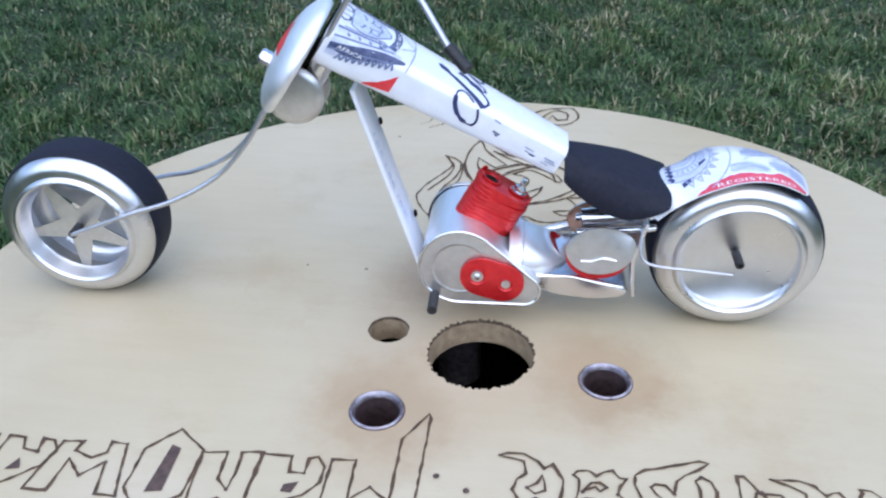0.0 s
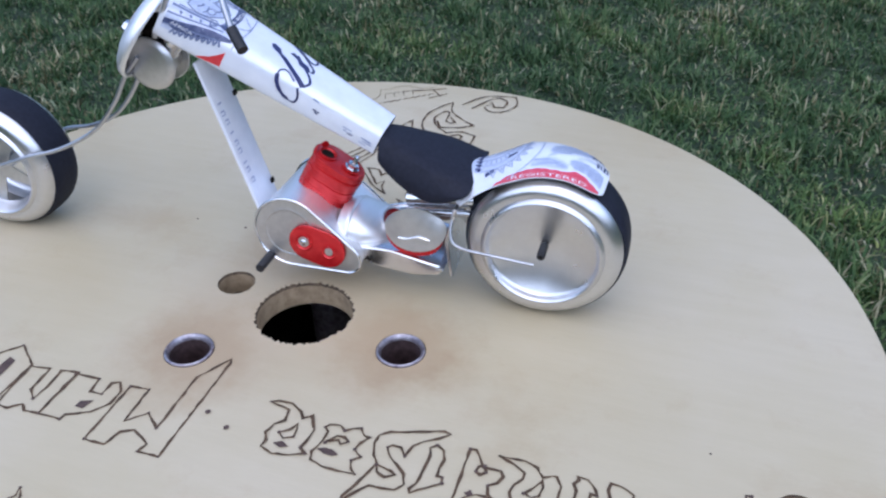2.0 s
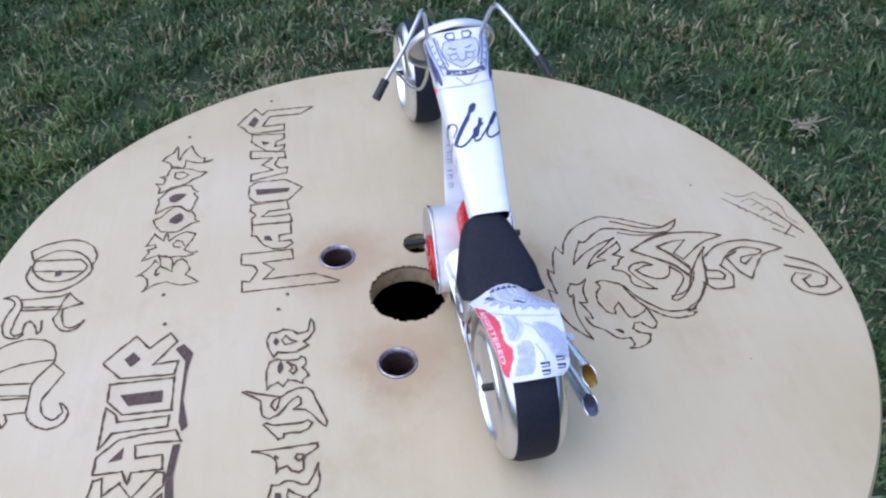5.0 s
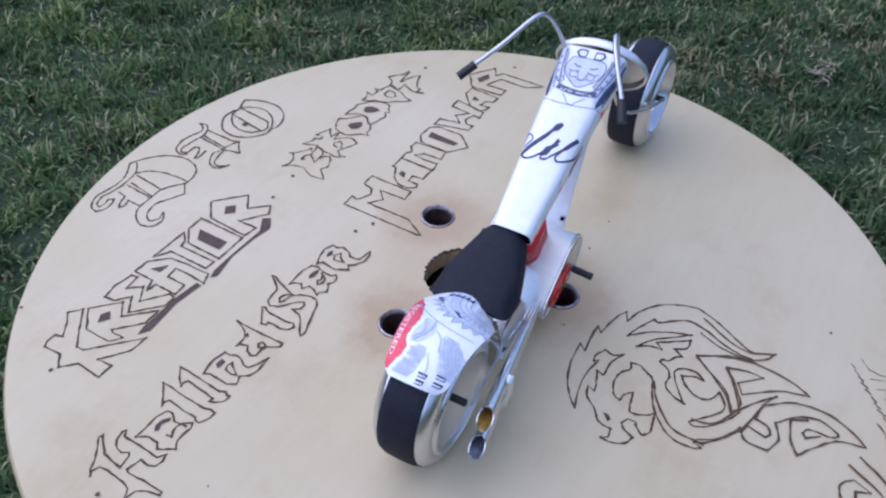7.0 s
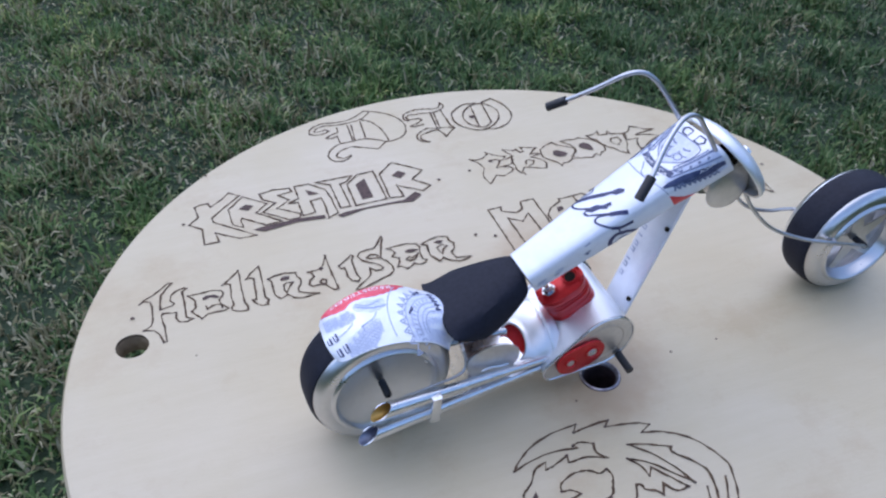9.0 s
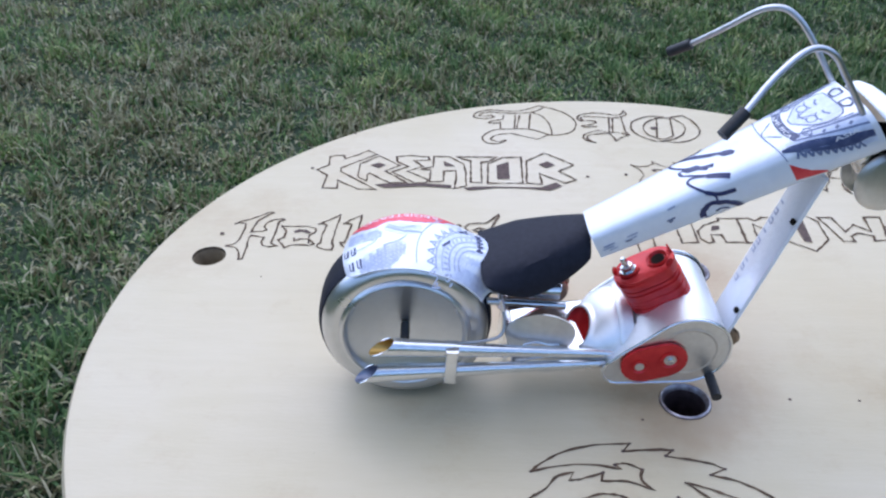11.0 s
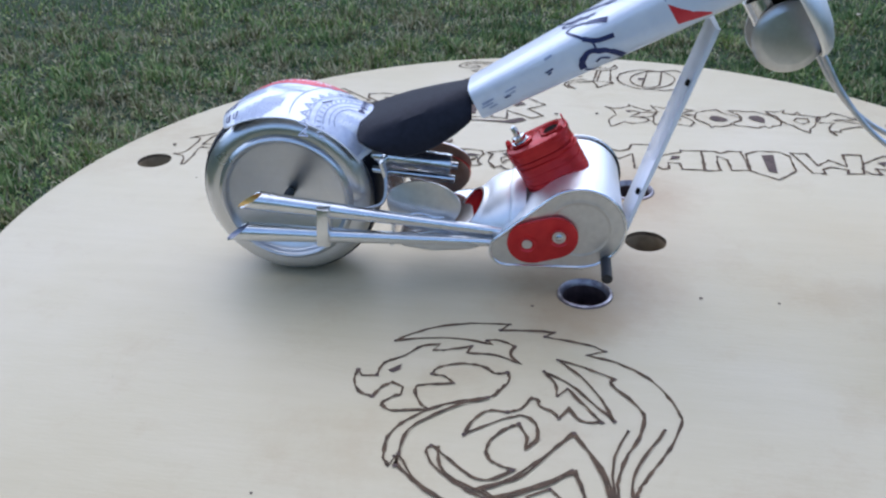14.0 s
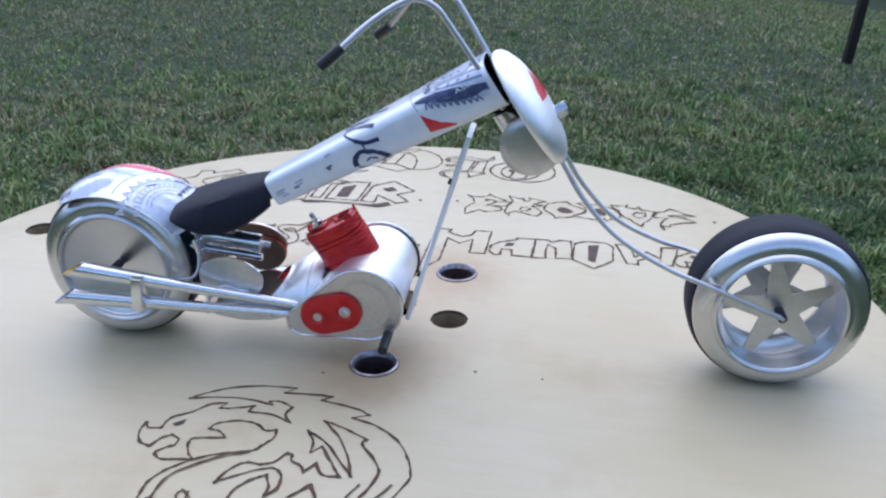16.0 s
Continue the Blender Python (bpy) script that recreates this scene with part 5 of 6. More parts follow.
    p.stroke(0.45, (13.0, -1.6), (18.2, 0), (13.0, 1.6), soft=False)
    p.stroke(0.4, (26.2, -4.6), (31.4, 0.4), (26.2, 5.6), soft=False)
    p.stroke(0.35, (30.4, -14), (31.4, 0), (29.0, 15))
    p.arc(0.45, 14, 0, 10.4, -62, 62)
    p.done("crest_print", GREYBLUE, body, "grey-blue crest and fine print")
    p = Print(tank_at, *TANK_MM, 0.00016)
    p.stroke(3.0, (22.6, -8.2), (24.0, -3), (24.2, 3), (22.8, 9.2))
    for k in (-1, 1):
        p.stroke(0.9, (1.4, 1.3 * k), (5.0, 1.3 * k), soft=False)
        p.stroke(0.8, (1.4, 1.3 * k), (1.3, 4.6 * k), (3.0, 5.6 * k), (5.0, 4.4 * k), (5.0, 1.3 * k), soft=False)
        p.band([(2, 15.6 * k, 17.2 * k), (8, 14.4 * k, 18.0 * k), (14, 12.8 * k, 17.2 * k), (20, 11.4 * k, 15.2 * k), (26, 10.8 * k, 13.0 * k), (29, 11.0 * k, 12.0 * k)])
        p.stroke(0.9, (69, 19.2 * k), (72, 19.6 * k), soft=False)
        p.stroke(0.8, (70, 20.6 * k), (71.4, 20.8 * k), soft=False)
        p.stroke(1.0, (85.4, 22.9 * k), (87.6, 22.9 * k), soft=False)
    p.done("banner_print", GREYNAVY, body, "dark banners and bars of print")
    for k in (-1, 1):
        p = Print(tank_at, *TANK_MM, 0.00020)
        # the last bar is a glint on the sheet, painted as a stroke
        for s0, s1, q, wide in ((82.6, 86.6, 19.6, 1.1), (83.4, 88.0, 21.4, 0.7), (91.2, 95.6, 20.6, 0.8), (92.0, 96.2, 22.4, 1.3), (90.8, 94.0, 24.4, 0.8), (67.4, 70.2, 14.2, 0.8)):
            p.stroke(wide, (s0, q * k), (s1, (q + 0.4) * k), soft=False)
        p.done("worn_print_and_glint", FADED, body, "rubbed grey-blue bars of small print, and a glint drawn as a bar")
    p = Print(tank_at, *TANK_MM, 0.0003)
    across(p, "AMERICA", 25.0, -7.0, 15.0, 1.5)
    word_on(p, "ASIA", 5.5, 13.6, 2.0, 1.3, True)
    word_on(p, "AFRICA", 5.0, -16.6, 1.6, 1.3)
    p.done("banner_lettering", WHITE, body, "tiny pale capitals on the dark banners")
    for k in (1, -1):
        p = Print(tank_at, *TANK_MM)
        p.band([(19 + 10 * q, k * (26.5 - 10.5 * q), k * (27.6 - 2.4 * q)) for q in np.linspace(0, 1, 14)])
        p.done("red_patch", RED_FLAT, body, "red printed corner")
    return body


tank()


def seat():
    """A foam saddle folded over the backbone, its rounded flaps hanging on both sides."""
    def at(u, v, h=0.0):
        x = 0.0690 + (0.0280 - 0.0690) * u + 0.004 * max(0.0, abs(v) - 0.45) * u
        ridge = 0.0768 - 0.0060 * u - 0.0065 * u ** 2.0 - 0.0008 * math.sin(math.pi * u)
        half_top = 0.0082 + 0.0082 * min(1.0, u * 1.6) ** 0.8
        drop = 0.0074 * (1 - u) + 0.0016 * u + 0.0084 * math.sin(math.pi * u ** 1.05) ** 0.8
        a = abs(v)
        if a < 0.5:
            y, z = half_top * a / 0.5, ridge - 0.0026 * (a / 0.5) ** 3
        else:
            q = (a - 0.5) / 0.5
            y, z = half_top + 0.0034 * math.sin(q * 2.0), ridge - 0.0026 - drop * q
        n = Vector((0, 0, 1)) if a < 0.42 else Vector((0, math.copysign(0.9, v), 0.45))
        return Vector((x, math.copysign(y, v) if v else 0, z)) + n * h
    bm = bmesh.new()
    sheet(bm, at, 24, 28, 0.0026)
    return part("seat", bm, (RUBBER, RUBBER), BIKE, "black foam saddle with rounded hanging flaps")


seat()


# ---- steering head, lamp, handlebar and fork ----
HEAD = frame_of(HEAD_C, (0, 1, 0), HEAD_N)


def steering_head():
    bm = bmesh.new()
    lathe(bm, [(0.0240, -0.0020), (0.0245, -0.0014), (0.0246, 0.0), (0.0238, 0.0018), (0.0215, 0.0036), (0.0175, 0.0054), (0.0120, 0.0068), (0.0060, 0.0076), (0, 0.0078)], 72, HEAD)
    lathe(bm, [(0.0240, -0.0020), (0.0232, -0.0015), (0.0225, 0.0016), (0.0160, 0.0045), (0, 0.0066)], 72, HEAD, mat=1)
    dish = part("steering_dish", bm, (ALU_SATIN, ALU_DULL), BIKE, "domed can bottom that closes the steering head")
    bm = bmesh.new()
    lathe(bm, [(0, 0.0070), (0.0042, 0.0070), (0.0045, 0.0076), (0.0042, 0.0082), (0.0030, 0.0084), (0.0030, 0.0118), (0.0024, 0.0128), (0, 0.0130)], 6, HEAD @ Matrix.Translation((0, -0.0075, -0.0010)))
    part("bolt", bm, STEEL, dish, "zinc bolt and washer")
    bm = bmesh.new()

    def on_dish(x, y):
        return bm.verts.new(HEAD @ Vector((x, y, 0.00815 - 0.0078 * ((x * x + y * y) / 0.0246 ** 2) ** 1.25)))
    n = 10
    for side in (1, -1):
        rows = [[on_dish(side * (0.002 + 0.016 * q), 0.004 + (0.009 - 0.012 * f) * (1 - q) - 0.002 * q) for f in (0, 0.25, 0.5, 0.75, 1)] for q in (k / n for k in range(n))]
        for p, q in zip(rows, rows[1:]):
            for j in range(4):
                bm.faces.new((p[j], p[j + 1], q[j + 1], q[j]))
    part("red_print", bm, RED_FLAT, dish)
    bm = bmesh.new()
    tube(bm, [(0.150, -0.003, 0.113), (0.176, -0.0033, 0.1105)], 0.0055, 16)
    part("head_spindle", bm, DARK, BIKE, "dark spindle between tank and dish")


def head_lamp():
    c = Vector((0.1735, -0.0030, 0.0962))
    bm = bmesh.new()
    lathe(bm, [(0, -0.007), (0.0075, -0.007), (0.0085, -0.004), (0.0085, 0.004), (0.0075, 0.007), (0, 0.007)], 32, axle_frame(c, 1))
    lamp = part("head_lamp", bm, ALU_DULL, BIKE, "small round lamp between two thin discs")
    for sign in (1, -1):
        bm = bmesh.new()
        lathe(bm, [(0, 0.0076), (0.0085, 0.0078), (0.0112, 0.0070), (0.0120, 0.0060), (0.0116, 0.0056), (0.0085, 0.0068), (0, 0.0068)], 48, axle_frame(c, sign))
        part("lamp_disc", bm, ALU_DULL, lamp)
    bm = bmesh.new()
    tube(bm, [c + Vector((-0.006, 0, 0.004)), c + Vector((-0.011, 0, 0.012))], 0.005, 16)
    part("lamp_bracket", bm, ALU, lamp)


def handlebar(points, grip, label):
    bm = bmesh.new()
    tube(bm, smooth_path(points, 10), 0.0011, 12)
    bar = part("handlebar", bm, WIRE, BIKE, label)
    bm = bmesh.new()
    tube(bm, grip, 0.0021, 16)
    part("grip", bm, SLEEVE, bar, "black rubber grip")


steering_head()
head_lamp()
handlebar([(0.163, 0.0110, 0.112), (0.153, 0.0125, 0.1285), (0.1435, 0.0150, 0.1430), (0.1380, 0.0168, 0.1490), (0.1330, 0.0185, 0.1512), (0.1270, 0.0218, 0.1492), (0.119, 0.0295, 0.1405), (0.1102, 0.0398, 0.1304), (0.1050, 0.0443, 0.1262)],
          [(0.1102, 0.0398, 0.1304), (0.1038, 0.0453, 0.1252)], "left handlebar bent from grey wire")
handlebar([(0.163, -0.0150, 0.112), (0.154, -0.0160, 0.1262), (0.1435, -0.0172, 0.1415), (0.1385, -0.0180, 0.1480), (0.1325, -0.0188, 0.1508), (0.1260, -0.0212, 0.1495), (0.1165, -0.0268, 0.1437), (0.1078, -0.0330, 0.1362), (0.1020, -0.0360, 0.1312)],
          [(0.1078, -0.0330, 0.1362), (0.1005, -0.0368, 0.1300)], "right handlebar bent from grey wire")
for sign in (1, -1):
    bm = bmesh.new()
    tube(bm, smooth_path([(0.1770, 0.006 * sign, 0.1000), (0.1850, 0.007 * sign - 0.0005, 0.0908), (0.1942, 0.008 * sign - 0.001, 0.0765), (0.2080, 0.0095 * sign - 0.0015, 0.0620), (0.2268, 0.0125 * sign - 0.002, 0.0518), (0.2450, 0.0155 * sign - 0.003, 0.0460), (0.2732, 0.0162 * sign - 0.003, 0.0350)], 8), 0.0010, 10)
    part("fork_wire", bm, WIRE, BIKE, "front fork leg of bent grey wire")


def down_tube():
    """A flat folded strip from the tank to the engine."""
    top, low = Vector((0.1500, -0.0027, 0.0995)), Vector((0.1245, 0, 0.0170))
    d = (low - top).normalized()
    n = Vector((d.z, 0, -d.x)).normalized()
    bm = bmesh.new()
    m = Matrix((d.cross(n).normalized(), n, d)).transposed().to_4x4()
    if m.col[0].y < 0:
        m.col[0] = -m.col[0]
    m.translation = top
    prism(bm, [(-0.0088, -0.0008), (-0.0080, -0.0012), (0.0080, -0.0012), (0.0088, -0.0008), (0.0088, 0.0006), (0.0076, 0.0010), (-0.0076, 0.0010), (-0.0088, 0.0006)], m, (low - top).length, 0.0)
    strip = part("down_tube", bm, LABEL, BIKE, "flat frame strip folded from white can sheet")
    for side in (-1, 1):
        bm = bmesh.new()
        face = 0.0012 if side > 0 else -0.0014
        for k in range(9 if side > 0 else 0):
            o, z = 0.0058 + random.uniform(-0.0003, 0.0003), 0.020 + 0.0046 * k + random.uniform(-0.0006, 0.0006)
            for dx, dz, w, h in ((0, -0.0010, 0.0014, 0.00035), (0, 0.0008, 0.0014, 0.00025), (-0.0012, 0, 0.0003, 0.0012)) if k % 3 else ((0, 0, 0.0015, 0.0004),):
                bm.faces.new([bm.verts.new(m @ Vector((o + dx + a * w, face, z + dz + b * h))) for a, b in ((-1, -1), (1, -1), (1, 1), (-1, 1))])
        if bm.faces:
            part("fine_print", bm, FADED, strip, "column of small grey print bars")["kind"] = "stuff"
        for o, z in ((-0.0076, 0.020), (-0.0074, 0.064)) if side > 0 else ():
            bm = bmesh.new()
            c = m @ Vector((o, 0.0015 * side, z))
            prism(bm, [(-0.0011, -0.0011), (0.0011, -0.0008), (0.0012, 0.0012), (-0.0010, 0.0010)], Matrix.Translation(c) @ m.to_3x3().to_4x4() @ pose(0, 0, 0, 90, 0, 0) @ Matrix.Translation((0, 0, -0.0005)), 0.0010)
            part("dark_mark", bm, DARK, strip)


down_tube()


# ---- engine ----
def side_frame(x, y, z, sign):
    """xy plane = side view (x forward, y up), z outwards."""
    return Matrix(((1, 0, 0, x), (0, 0, sign, y), (0, 1, 0, z), (0, 0, 0, 1)))


CASE = ((0.1086, 0.0303), 0.0160, (0.0828, 0.0205), 0.0062)


def crankcase():
    bm = bmesh.new()
    prism(bm, hull_outline(*CASE, 28), side_frame(0, -0.0205, 0, 1), 0.041, 0.0006, 1)
    case = part("crankcase", bm, ALU_SATIN, BIKE, "engine case wrapped in plain silver can sheet")
    for sign in (1, -1):
        bm = bmesh.new()
        prism(bm, hull_outline(CASE[0], CASE[1] + 0.0004, CASE[2], CASE[3] + 0.0004, 28), side_frame(0, 0.0205 * sign, 0, sign), 0.0012, 0.0004, 2)
        part("side_plate", bm, ALU_DULL, case, "drop-shaped aluminium side plate")
        bm = bmesh.new()
        edge = [side_frame(0, 0.0216 * sign, 0, sign) @ Vector((x, y, 0)) for x, y in hull_outline(CASE[0], CASE[1] + 0.0004, CASE[2], CASE[3] + 0.0004, 36)]
        tube(bm, edge + edge[:2], 0.00065, 8)
        part("rolled_rim", bm, ALU, case, "bright rolled edge round the side plate")
        bm = bmesh.new()
        lathe(bm, [(0.0118, 0.0), (0.0120, 0.0002), (0.0116, 0.0003), (0.0110, 0.0002), (0.0105, 0.0)], 48, side_frame(0.1086, 0.0217 * sign, 0.0303, sign), closed=True)
        part("pressed_ring", bm, ALU_DULL, case)
    for y in (-0.0208, 0.0202):
        bm = bmesh.new()
        prism(bm, hull_outline(CASE[0], CASE[1] + 0.0003, CASE[2], CASE[3] + 0.0003, 28), side_frame(0.0007, y, -0.0002, 1), 0.0006)
        part("black_seam", bm, SLEEVE, case, "black seam between case and side plate")
    return case


def pull_tab(bm, m, thick=0.0012, length=0.0250, width=0.0162):
    """A can's pull tab: a long oval with a rolled edge and two rings round its holes."""
    prism(bm, stadium(length, width, 14), m, thick, 0.00022, 2)


def tab_details(name, m, parent, thick):
    for x, r in ((0.0062, 0.0040), (-0.0058, 0.0034)):
        bm = bmesh.new()
        lathe(bm, [(r, thick), (r + 0.0003, thick + 0.0005), (r - 0.0004, thick + 0.0007), (r - 0.0010, thick + 0.0002), (r - 0.0012, thick - 0.0002)], 28, m @ Matrix.Translation((x, 0, 0)))
        part("tab_ring", bm, RED, parent)
        bm = bmesh.new()
        lathe(bm, [(0, thick + 0.0002), (r - 0.0016, thick + 0.0002), (r - 0.0014, thick - 0.0001)], 20, m @ Matrix.Translation((x, 0, 0)))
        part("tab_hole", bm, ALU_DULL, parent, "silver showing through the tab's hole")


def side_tabs():
    for sign in (1, -1):
        m = side_frame(0.0955, 0.0221 * sign, 0.0260, sign) @ pose(0, 0, 0, 0, 0, 16)
        bm = bmesh.new()
        pull_tab(bm, m, 0.0013, 0.0262, 0.0172)
        tab = part("red_side_tab", bm, RED, BIKE, "red pull tab fixed flat on the side plate")
        tab_details("tab", m, tab, 0.0013)
        bm = bmesh.new()
        lathe(bm, [(0, 0.0013), (0.0014, 0.0013), (0.0014, 0.0018), (0.0009, 0.0022), (0, 0.0023)], 16, m @ Matrix.Translation((0.0062, 0, 0)))
        part("rivet", bm, STEEL, tab, "pale rivet head")


def cylinder():
    up = Vector((-0.475, 0, 0.88)).normalized()
    along = Vector((0.88, 0, 0.475)).normalized()
    base = Vector((0.1025, 0, 0.0368))
    first = None
    n, pitch = 12, 0.0019
    for k in range(n):
        bm = bmesh.new()
        turn = random.uniform(-2.5, 2.5)
        off = Vector((random.uniform(-0.0003, 0.0003), random.uniform(-0.0003, 0.0003), 0))
        m = frame_of(base + up * pitch * k + off, along, up) @ pose(0, 0, 0, random.uniform(-1, 1), random.uniform(-1, 1), turn)
        pull_tab(bm, m, 0.00190)
        tab = part("cylinder" if first is None else "fin_tab", bm, RED, first or BIKE, "" if first else "engine cylinder stacked from red pull tabs")
        first = first or tab
    top = frame_of(base + up * (pitch * (n - 1) + 0.00190), along, up)
    for x, r in ((0.0062, 0.0042), (-0.0060, 0.0040)):
        bm = bmesh.new()
        lathe(bm, [(r, 0), (r + 0.0004, 0.0006), (r - 0.0004, 0.0009), (r - 0.0012, 0.0002), (r - 0.0014, -0.0008)], 28, top @ Matrix.Translation((x, 0, 0)))
        part("tab_ring", bm, RED, first)
    # flat black disc: the shade in the hole is painted
    bm = bmesh.new()
    lathe(bm, [(0, 0.0001), (0.0028, 0.0001)], 24, top @ Matrix.Translation((0.0062, 0, 0)))
    part("tab_hole", bm, DARK, first)
    bm = bmesh.new()
    lathe(bm, [(0, 0), (0.0035, 0), (0.0035, 0.0007), (0.0026, 0.0007), (0.0026, 0.0026), (0.0014, 0.0030), (0.0012, 0.0030), (0.0012, 0.0062), (0.0008, 0.0068), (0, 0.0068)], 6, top @ Matrix.Translation((-0.0058, 0, 0.0002)))
    part("stud", bm, STEEL, first, "zinc threaded stud with nut")
    # torn tongues of the uppermost tab, bent up at its ends
    for x, y, turn, high in ((0.0112, 0.0022, 12, 0.0030), (0.0098, -0.0048, -50, 0.0022), (-0.0110, 0.0030, 160, 0.0020)):
        bm = bmesh.new()
        m = top @ pose(x, y, -0.0002, 90, 0, 90 + turn)
        prism(bm, [(-0.0019, 0), (0.0019, 0), (0.0016, 0.6 * high), (0.0007, high), (-0.0009, 0.9 * high), (-0.0017, 0.5 * high)], m, 0.0006, 0.0002, 1)
        part("torn_tongue", bm, RED, first)


def gearbox():
    """The squeezed neck of a can, its lip turned up and back, over a boat-shaped pan."""
    def neck(rows, closed_end=False):
        out = bmesh.new()
        rings = []
        for x, zc, ay, az, lean in rows:
            rings.append([])
            for k in range(56):
                q = 2 * math.pi * k / 56
                y, z = ay * math.cos(q) - 0.0036 * lean, az * math.sin(q)
                rings[-1].append(out.verts.new((x + lean * z, y, zc + z + 0.14 * y)))
        for p, q in zip(rings, rings[1:]):
            join_loops(out, p, q)
        if closed_end:
            out.faces.new(rings[-1])
        return out
    gear = part("gearbox", neck([(0.0890, 0.0280, 0.0155, 0.0104, 0.0), (0.0852, 0.0280, 0.0170, 0.0112, 0.0), (0.0842, 0.0280, 0.0173, 0.0113, 0.0), (0.0835, 0.0280, 0.0171, 0.0110, 0.0), (0.0830, 0.0280, 0.0166, 0.0104, 0.0),
                                 (0.0822, 0.0280, 0.0167, 0.0105, 0.05), (0.0800, 0.0280, 0.0166, 0.0101, 0.1), (0.0770, 0.0280, 0.0160, 0.0090, 0.2), (0.0735, 0.0281, 0.0148, 0.0076, 0.4), (0.0708, 0.0282, 0.0124, 0.0064, 0.7),
                                 (0.0694, 0.0284, 0.0112, 0.0056, 0.9), (0.0684, 0.0286, 0.0108, 0.0054, 1.0), (0.0677, 0.0287, 0.0106, 0.0052, 1.0), (0.0679, 0.0287, 0.0097, 0.0045, 1.0)]), ALU_SATIN, BIKE, "silver gearbox cut from the squeezed neck of a can")
    part("red_mouth", neck([(0.0680, 0.0287, 0.0098, 0.0046, 1.0), (0.0694, 0.0284, 0.0092, 0.0042, 1.0), (0.0702, 0.0282, 0.0076, 0.0030, 1.0)], True), RED, gear, "red lacquered inside of the can neck")
    bm = bmesh.new()
    prism(bm, [(0.0785, 0.0268), (0.0640, 0.0258), (0.0425, 0.0220), (0.0405, 0.0192), (0.0428, 0.0164), (0.0540, 0.0147), (0.0680, 0.0160), (0.0770, 0.0188)], side_frame(0, -0.0165, 0, 1), 0.033, 0.0012, 3)
    part("lower_pan", bm, ALU, BIKE, "boat-shaped silver pan under the gearbox")
    bm = bmesh.new()
    prism(bm, [(0.0370, 0.0150), (0.0384, 0.0150), (0.0404, 0.0330), (0.0360, 0.0500), (0.0348, 0.0496), (0.0390, 0.0328)], side_frame(0, -0.0135, 0, 1), 0.027, 0.0002, 1)
    part("rear_plate", bm, ALU, BIKE, "bent bright plate that carries the seat")
    bm = bmesh.new()
    tube(bm, [(0.0300, 0, 0.0475), (0.0600, 0, 0.0440)], 0.0040, 20)
    part("seat_tube", bm, ALU, BIKE, "silver tube below the saddle")
    bm = bmesh.new()
    tube(bm, [(0.0300, -0.006, 0.0440), (0.0620, -0.006, 0.0405)], 0.0016, 12)
    part("stay_rod", bm, STEEL, BIKE, "thin rod below the saddle")
    bm = bmesh.new()
    tube(bm, [(0.0300, 0.006, 0.0440), (0.0620, 0.006, 0.0405)], 0.0016, 12)
    part("stay_rod", bm, STEEL, BIKE, "thin rod below the saddle")


def air_cleaner():
    for sign in (1, -1):
        bm = bmesh.new()
        oval = [(0.0138 * math.cos(a) * (1 + 0.04 * math.sin(3 * a)), 0.0100 * math.sin(a)) for a in np.linspace(0, 2 * math.pi, 40, endpoint=False)]
        m = side_frame(0.0527 if sign > 0 else 0.0512, 0.0148 * sign, 0.0368 if sign > 0 else 0.0348, sign) @ pose(0, 0, 0, -6, 0, -6)
        prism(bm, oval, m, 0.0011, 0.0004, 2)
        back = m.inverted()
        for f in bm.faces:
            f.material_index = 1 if (back @ f.calc_center_median()).z < 0.0004 else 0
        disc = part("air_cleaner", bm, (ALU_DULL, COPPER), BIKE, "oval aluminium disc with brown lacquered back")
        bm = bmesh.new()
        tube(bm, smooth_path([m @ Vector((-0.006, -0.0045, 0.0012)), m @ Vector((-0.001, -0.0030, 0.0014)), m @ Vector((0.004, -0.0040, 0.0013)), m @ Vector((0.008, -0.0036, 0.0012))], 6), 0.0005, 8)
        part("pressed_wave", bm, ALU, disc)
        if sign < 0:
            continue
        bm = bmesh.new()
        prism(bm, [(0.92 * x + 0.0016, 0.90 * y - 0.0026) for x, y in oval], side_frame(0.0520, 0.0134, 0.0352, 1), 0.0014, 0.0004, 2)
        bm.normal_update()
        for f in bm.faces:
            f.material_index = 1 if f.calc_center_median().y < 0.0139 and abs(f.normal.y) > 0.6 else 0
        part("red_ring", bm, (RED, COPPER), disc, "red disc behind the silver one")


def stays_and_pegs():
    for sign in (1, -1):
        bm = bmesh.new()
        tube(bm, smooth_path([(0.001, 0.0182 * sign, 0.0310), (0.018, 0.0178 * sign, 0.0322), (0.0320, 0.0172 * sign, 0.0335), (0.0368, 0.0160 * sign, 0.0370), (0.0368, 0.0120 * sign, 0.0460), (0.0350, 0.0080 * sign, 0.0500)], 8), 0.00065, 10)
        part("rear_stay", bm, WIRE, BIKE, "bent wire stay to the rear axle")
        bm = bmesh.new()
        tube(bm, [(0.1188, 0.0195 * sign, 0.0175), (0.1188, 0.0335 * sign, 0.0172)], 0.0020, 16)
        part("foot_peg", bm, SLEEVE, BIKE, "black rubber foot peg")


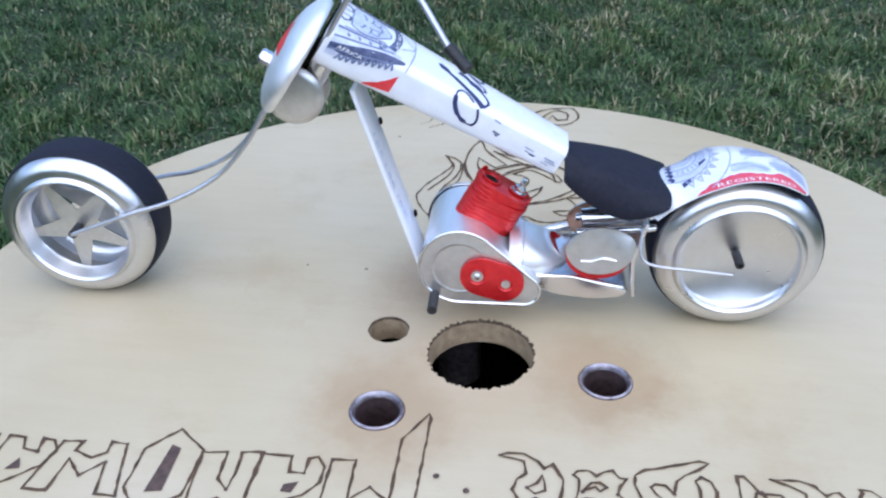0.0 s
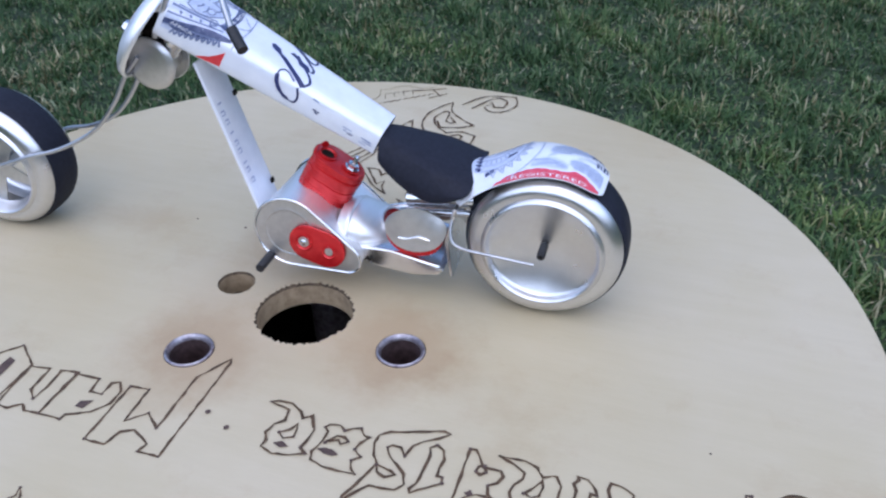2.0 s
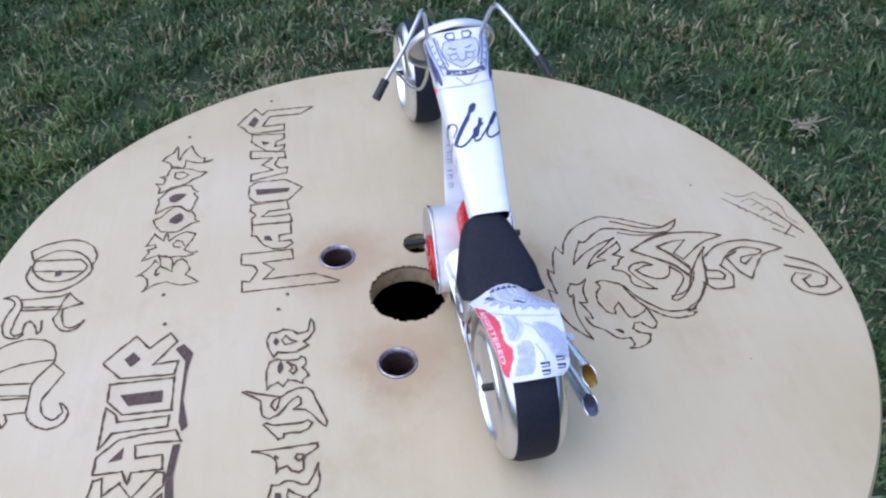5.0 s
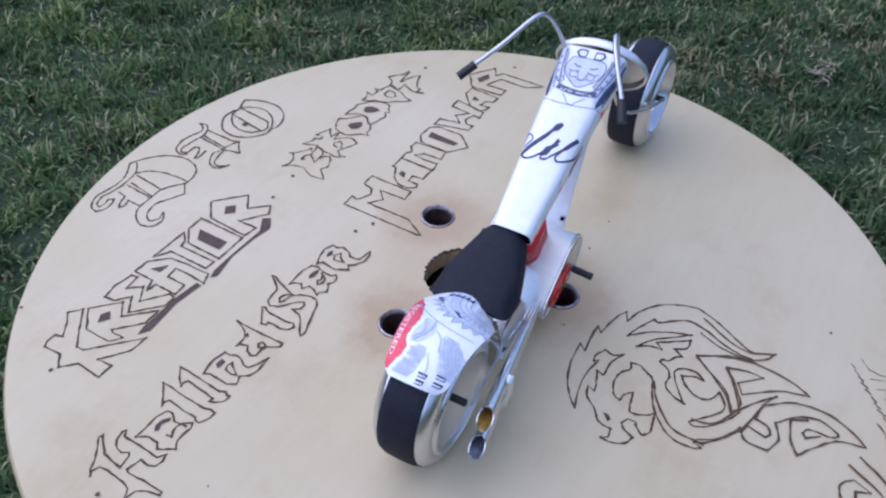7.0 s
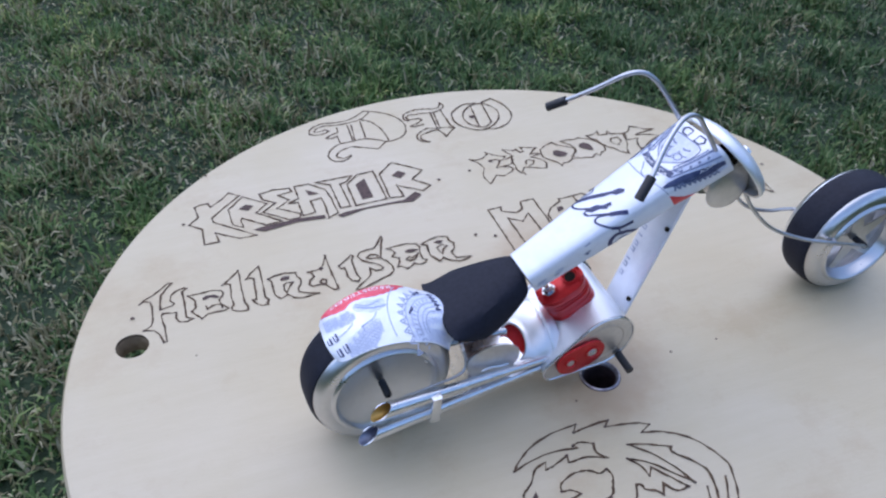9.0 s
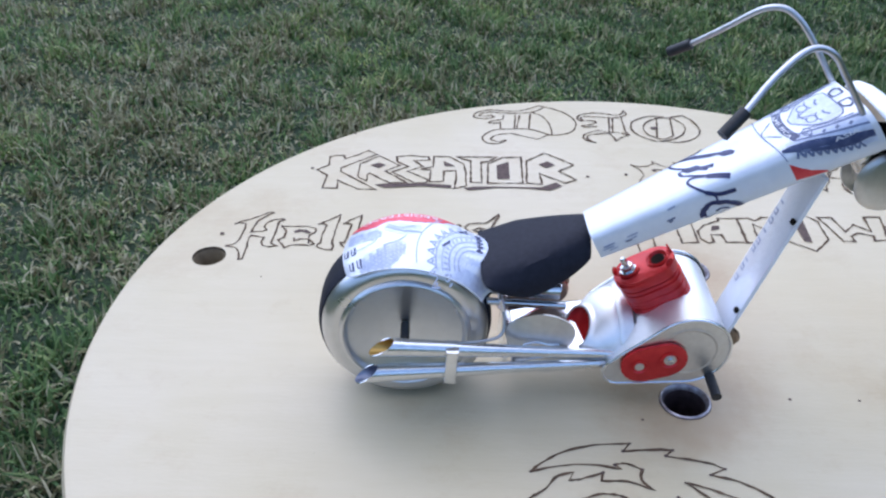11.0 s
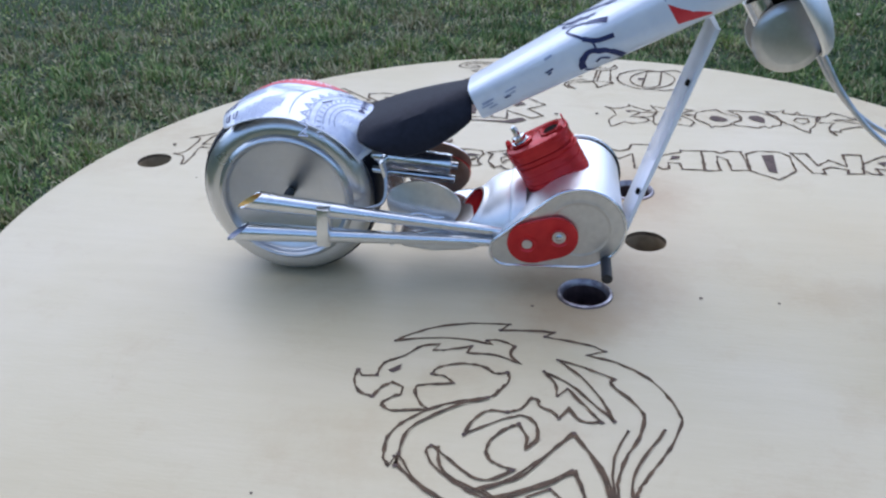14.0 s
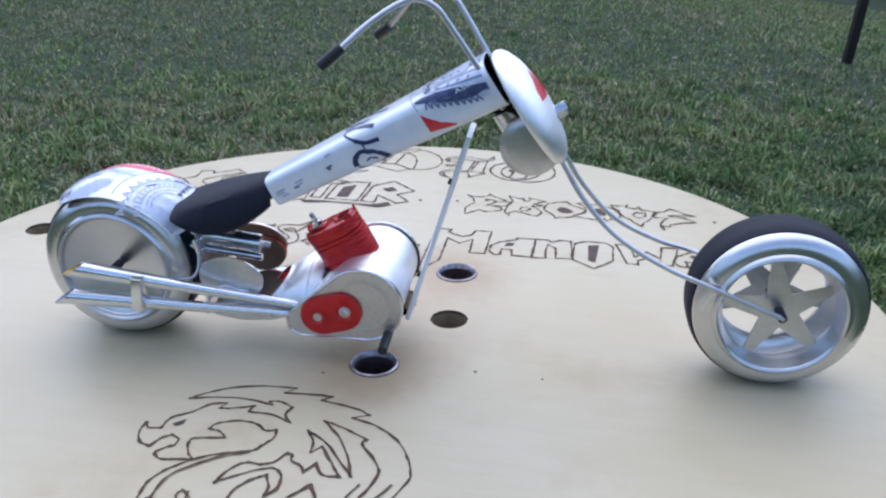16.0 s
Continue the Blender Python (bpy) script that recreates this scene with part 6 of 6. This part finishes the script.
def exhaust():
    pipes = []
    for (x0, z0, x1, z1, r, inside, lab) in ((0.0800, 0.0248, -0.0098, 0.0418, 0.0036, GOLD, "silver exhaust pipe with gold slash-cut mouth"), (0.0800, 0.0203, -0.0162, 0.0287, 0.0036, BLUE_INSIDE, "silver exhaust pipe with dull blue slash-cut mouth")):
        a, b = Vector((x0, -0.0172, z0)), Vector((x1, -0.0300, z1))
        d = (b - a).normalized()
        up = Vector((0, 0, 1))
        up = (up - up.dot(d) * d).normalized()
        side = d.cross(up)
        bm = bmesh.new()
        n, length = 32, (b - a).length
        cut = 0.0085
        rings = []
        for s, rr in ((0.0, r * 0.48), (0.30, r * 0.56), (0.62, r * 0.76), (0.66, r * 0.80), (1.0, r), (1.0, r * 0.88), (0.78, r * 0.84)):
            ring = []
            for k in range(n):
                q = 2 * math.pi * k / n
                o = math.cos(q) * up + math.sin(q) * side
                push = cut * (0.5 - 0.5 * math.cos(q)) if s == 1.0 else 0
                ring.append(bm.verts.new(a + d * (length * s + push - (cut / 2 if s == 1.0 else 0)) + o * rr))
            rings.append(ring)
        for i, (p, q) in enumerate(zip(rings, rings[1:])):
            for k in range(n):
                bm.faces.new((p[k], p[(k + 1) % n], q[(k + 1) % n], q[k])).material_index = 1 if i >= 5 else 0
        bm.faces.new(rings[-1]).material_index = 1
        bm.faces.new(rings[0])
        pipes.append(part("exhaust_pipe", bm, (ALU, inside), BIKE, lab))
    bm = bmesh.new()
    m = side_frame(0.0160, -0.0232, 0.0312, -1) @ pose(0, 0, 0, 0, 0, -5)
    prism(bm, [(-0.0024, -0.0078), (0.0024, -0.0078), (0.0024, 0.0080), (-0.0024, 0.0080)], m, 0.0082, 0.0012, 2)
    part("pipe_clip", bm, ALU, pipes[0], "flat silver band round both pipes")


crankcase()
side_tabs()
cylinder()
gearbox()
air_cleaner()
stays_and_pegs()
exhaust()

# the engine block sits a little crooked in the frame
for ob in BIKE.children:
    if ob.name.split(".")[0] in ("crankcase", "red_side_tab", "cylinder", "foot_peg", "air_cleaner"):
        ob.matrix_basis = Matrix.Translation((0, 0, 0.027)) @ Matrix.Rotation(radians(3.2), 4, "X") @ Matrix.Translation((0, 0, -0.027))
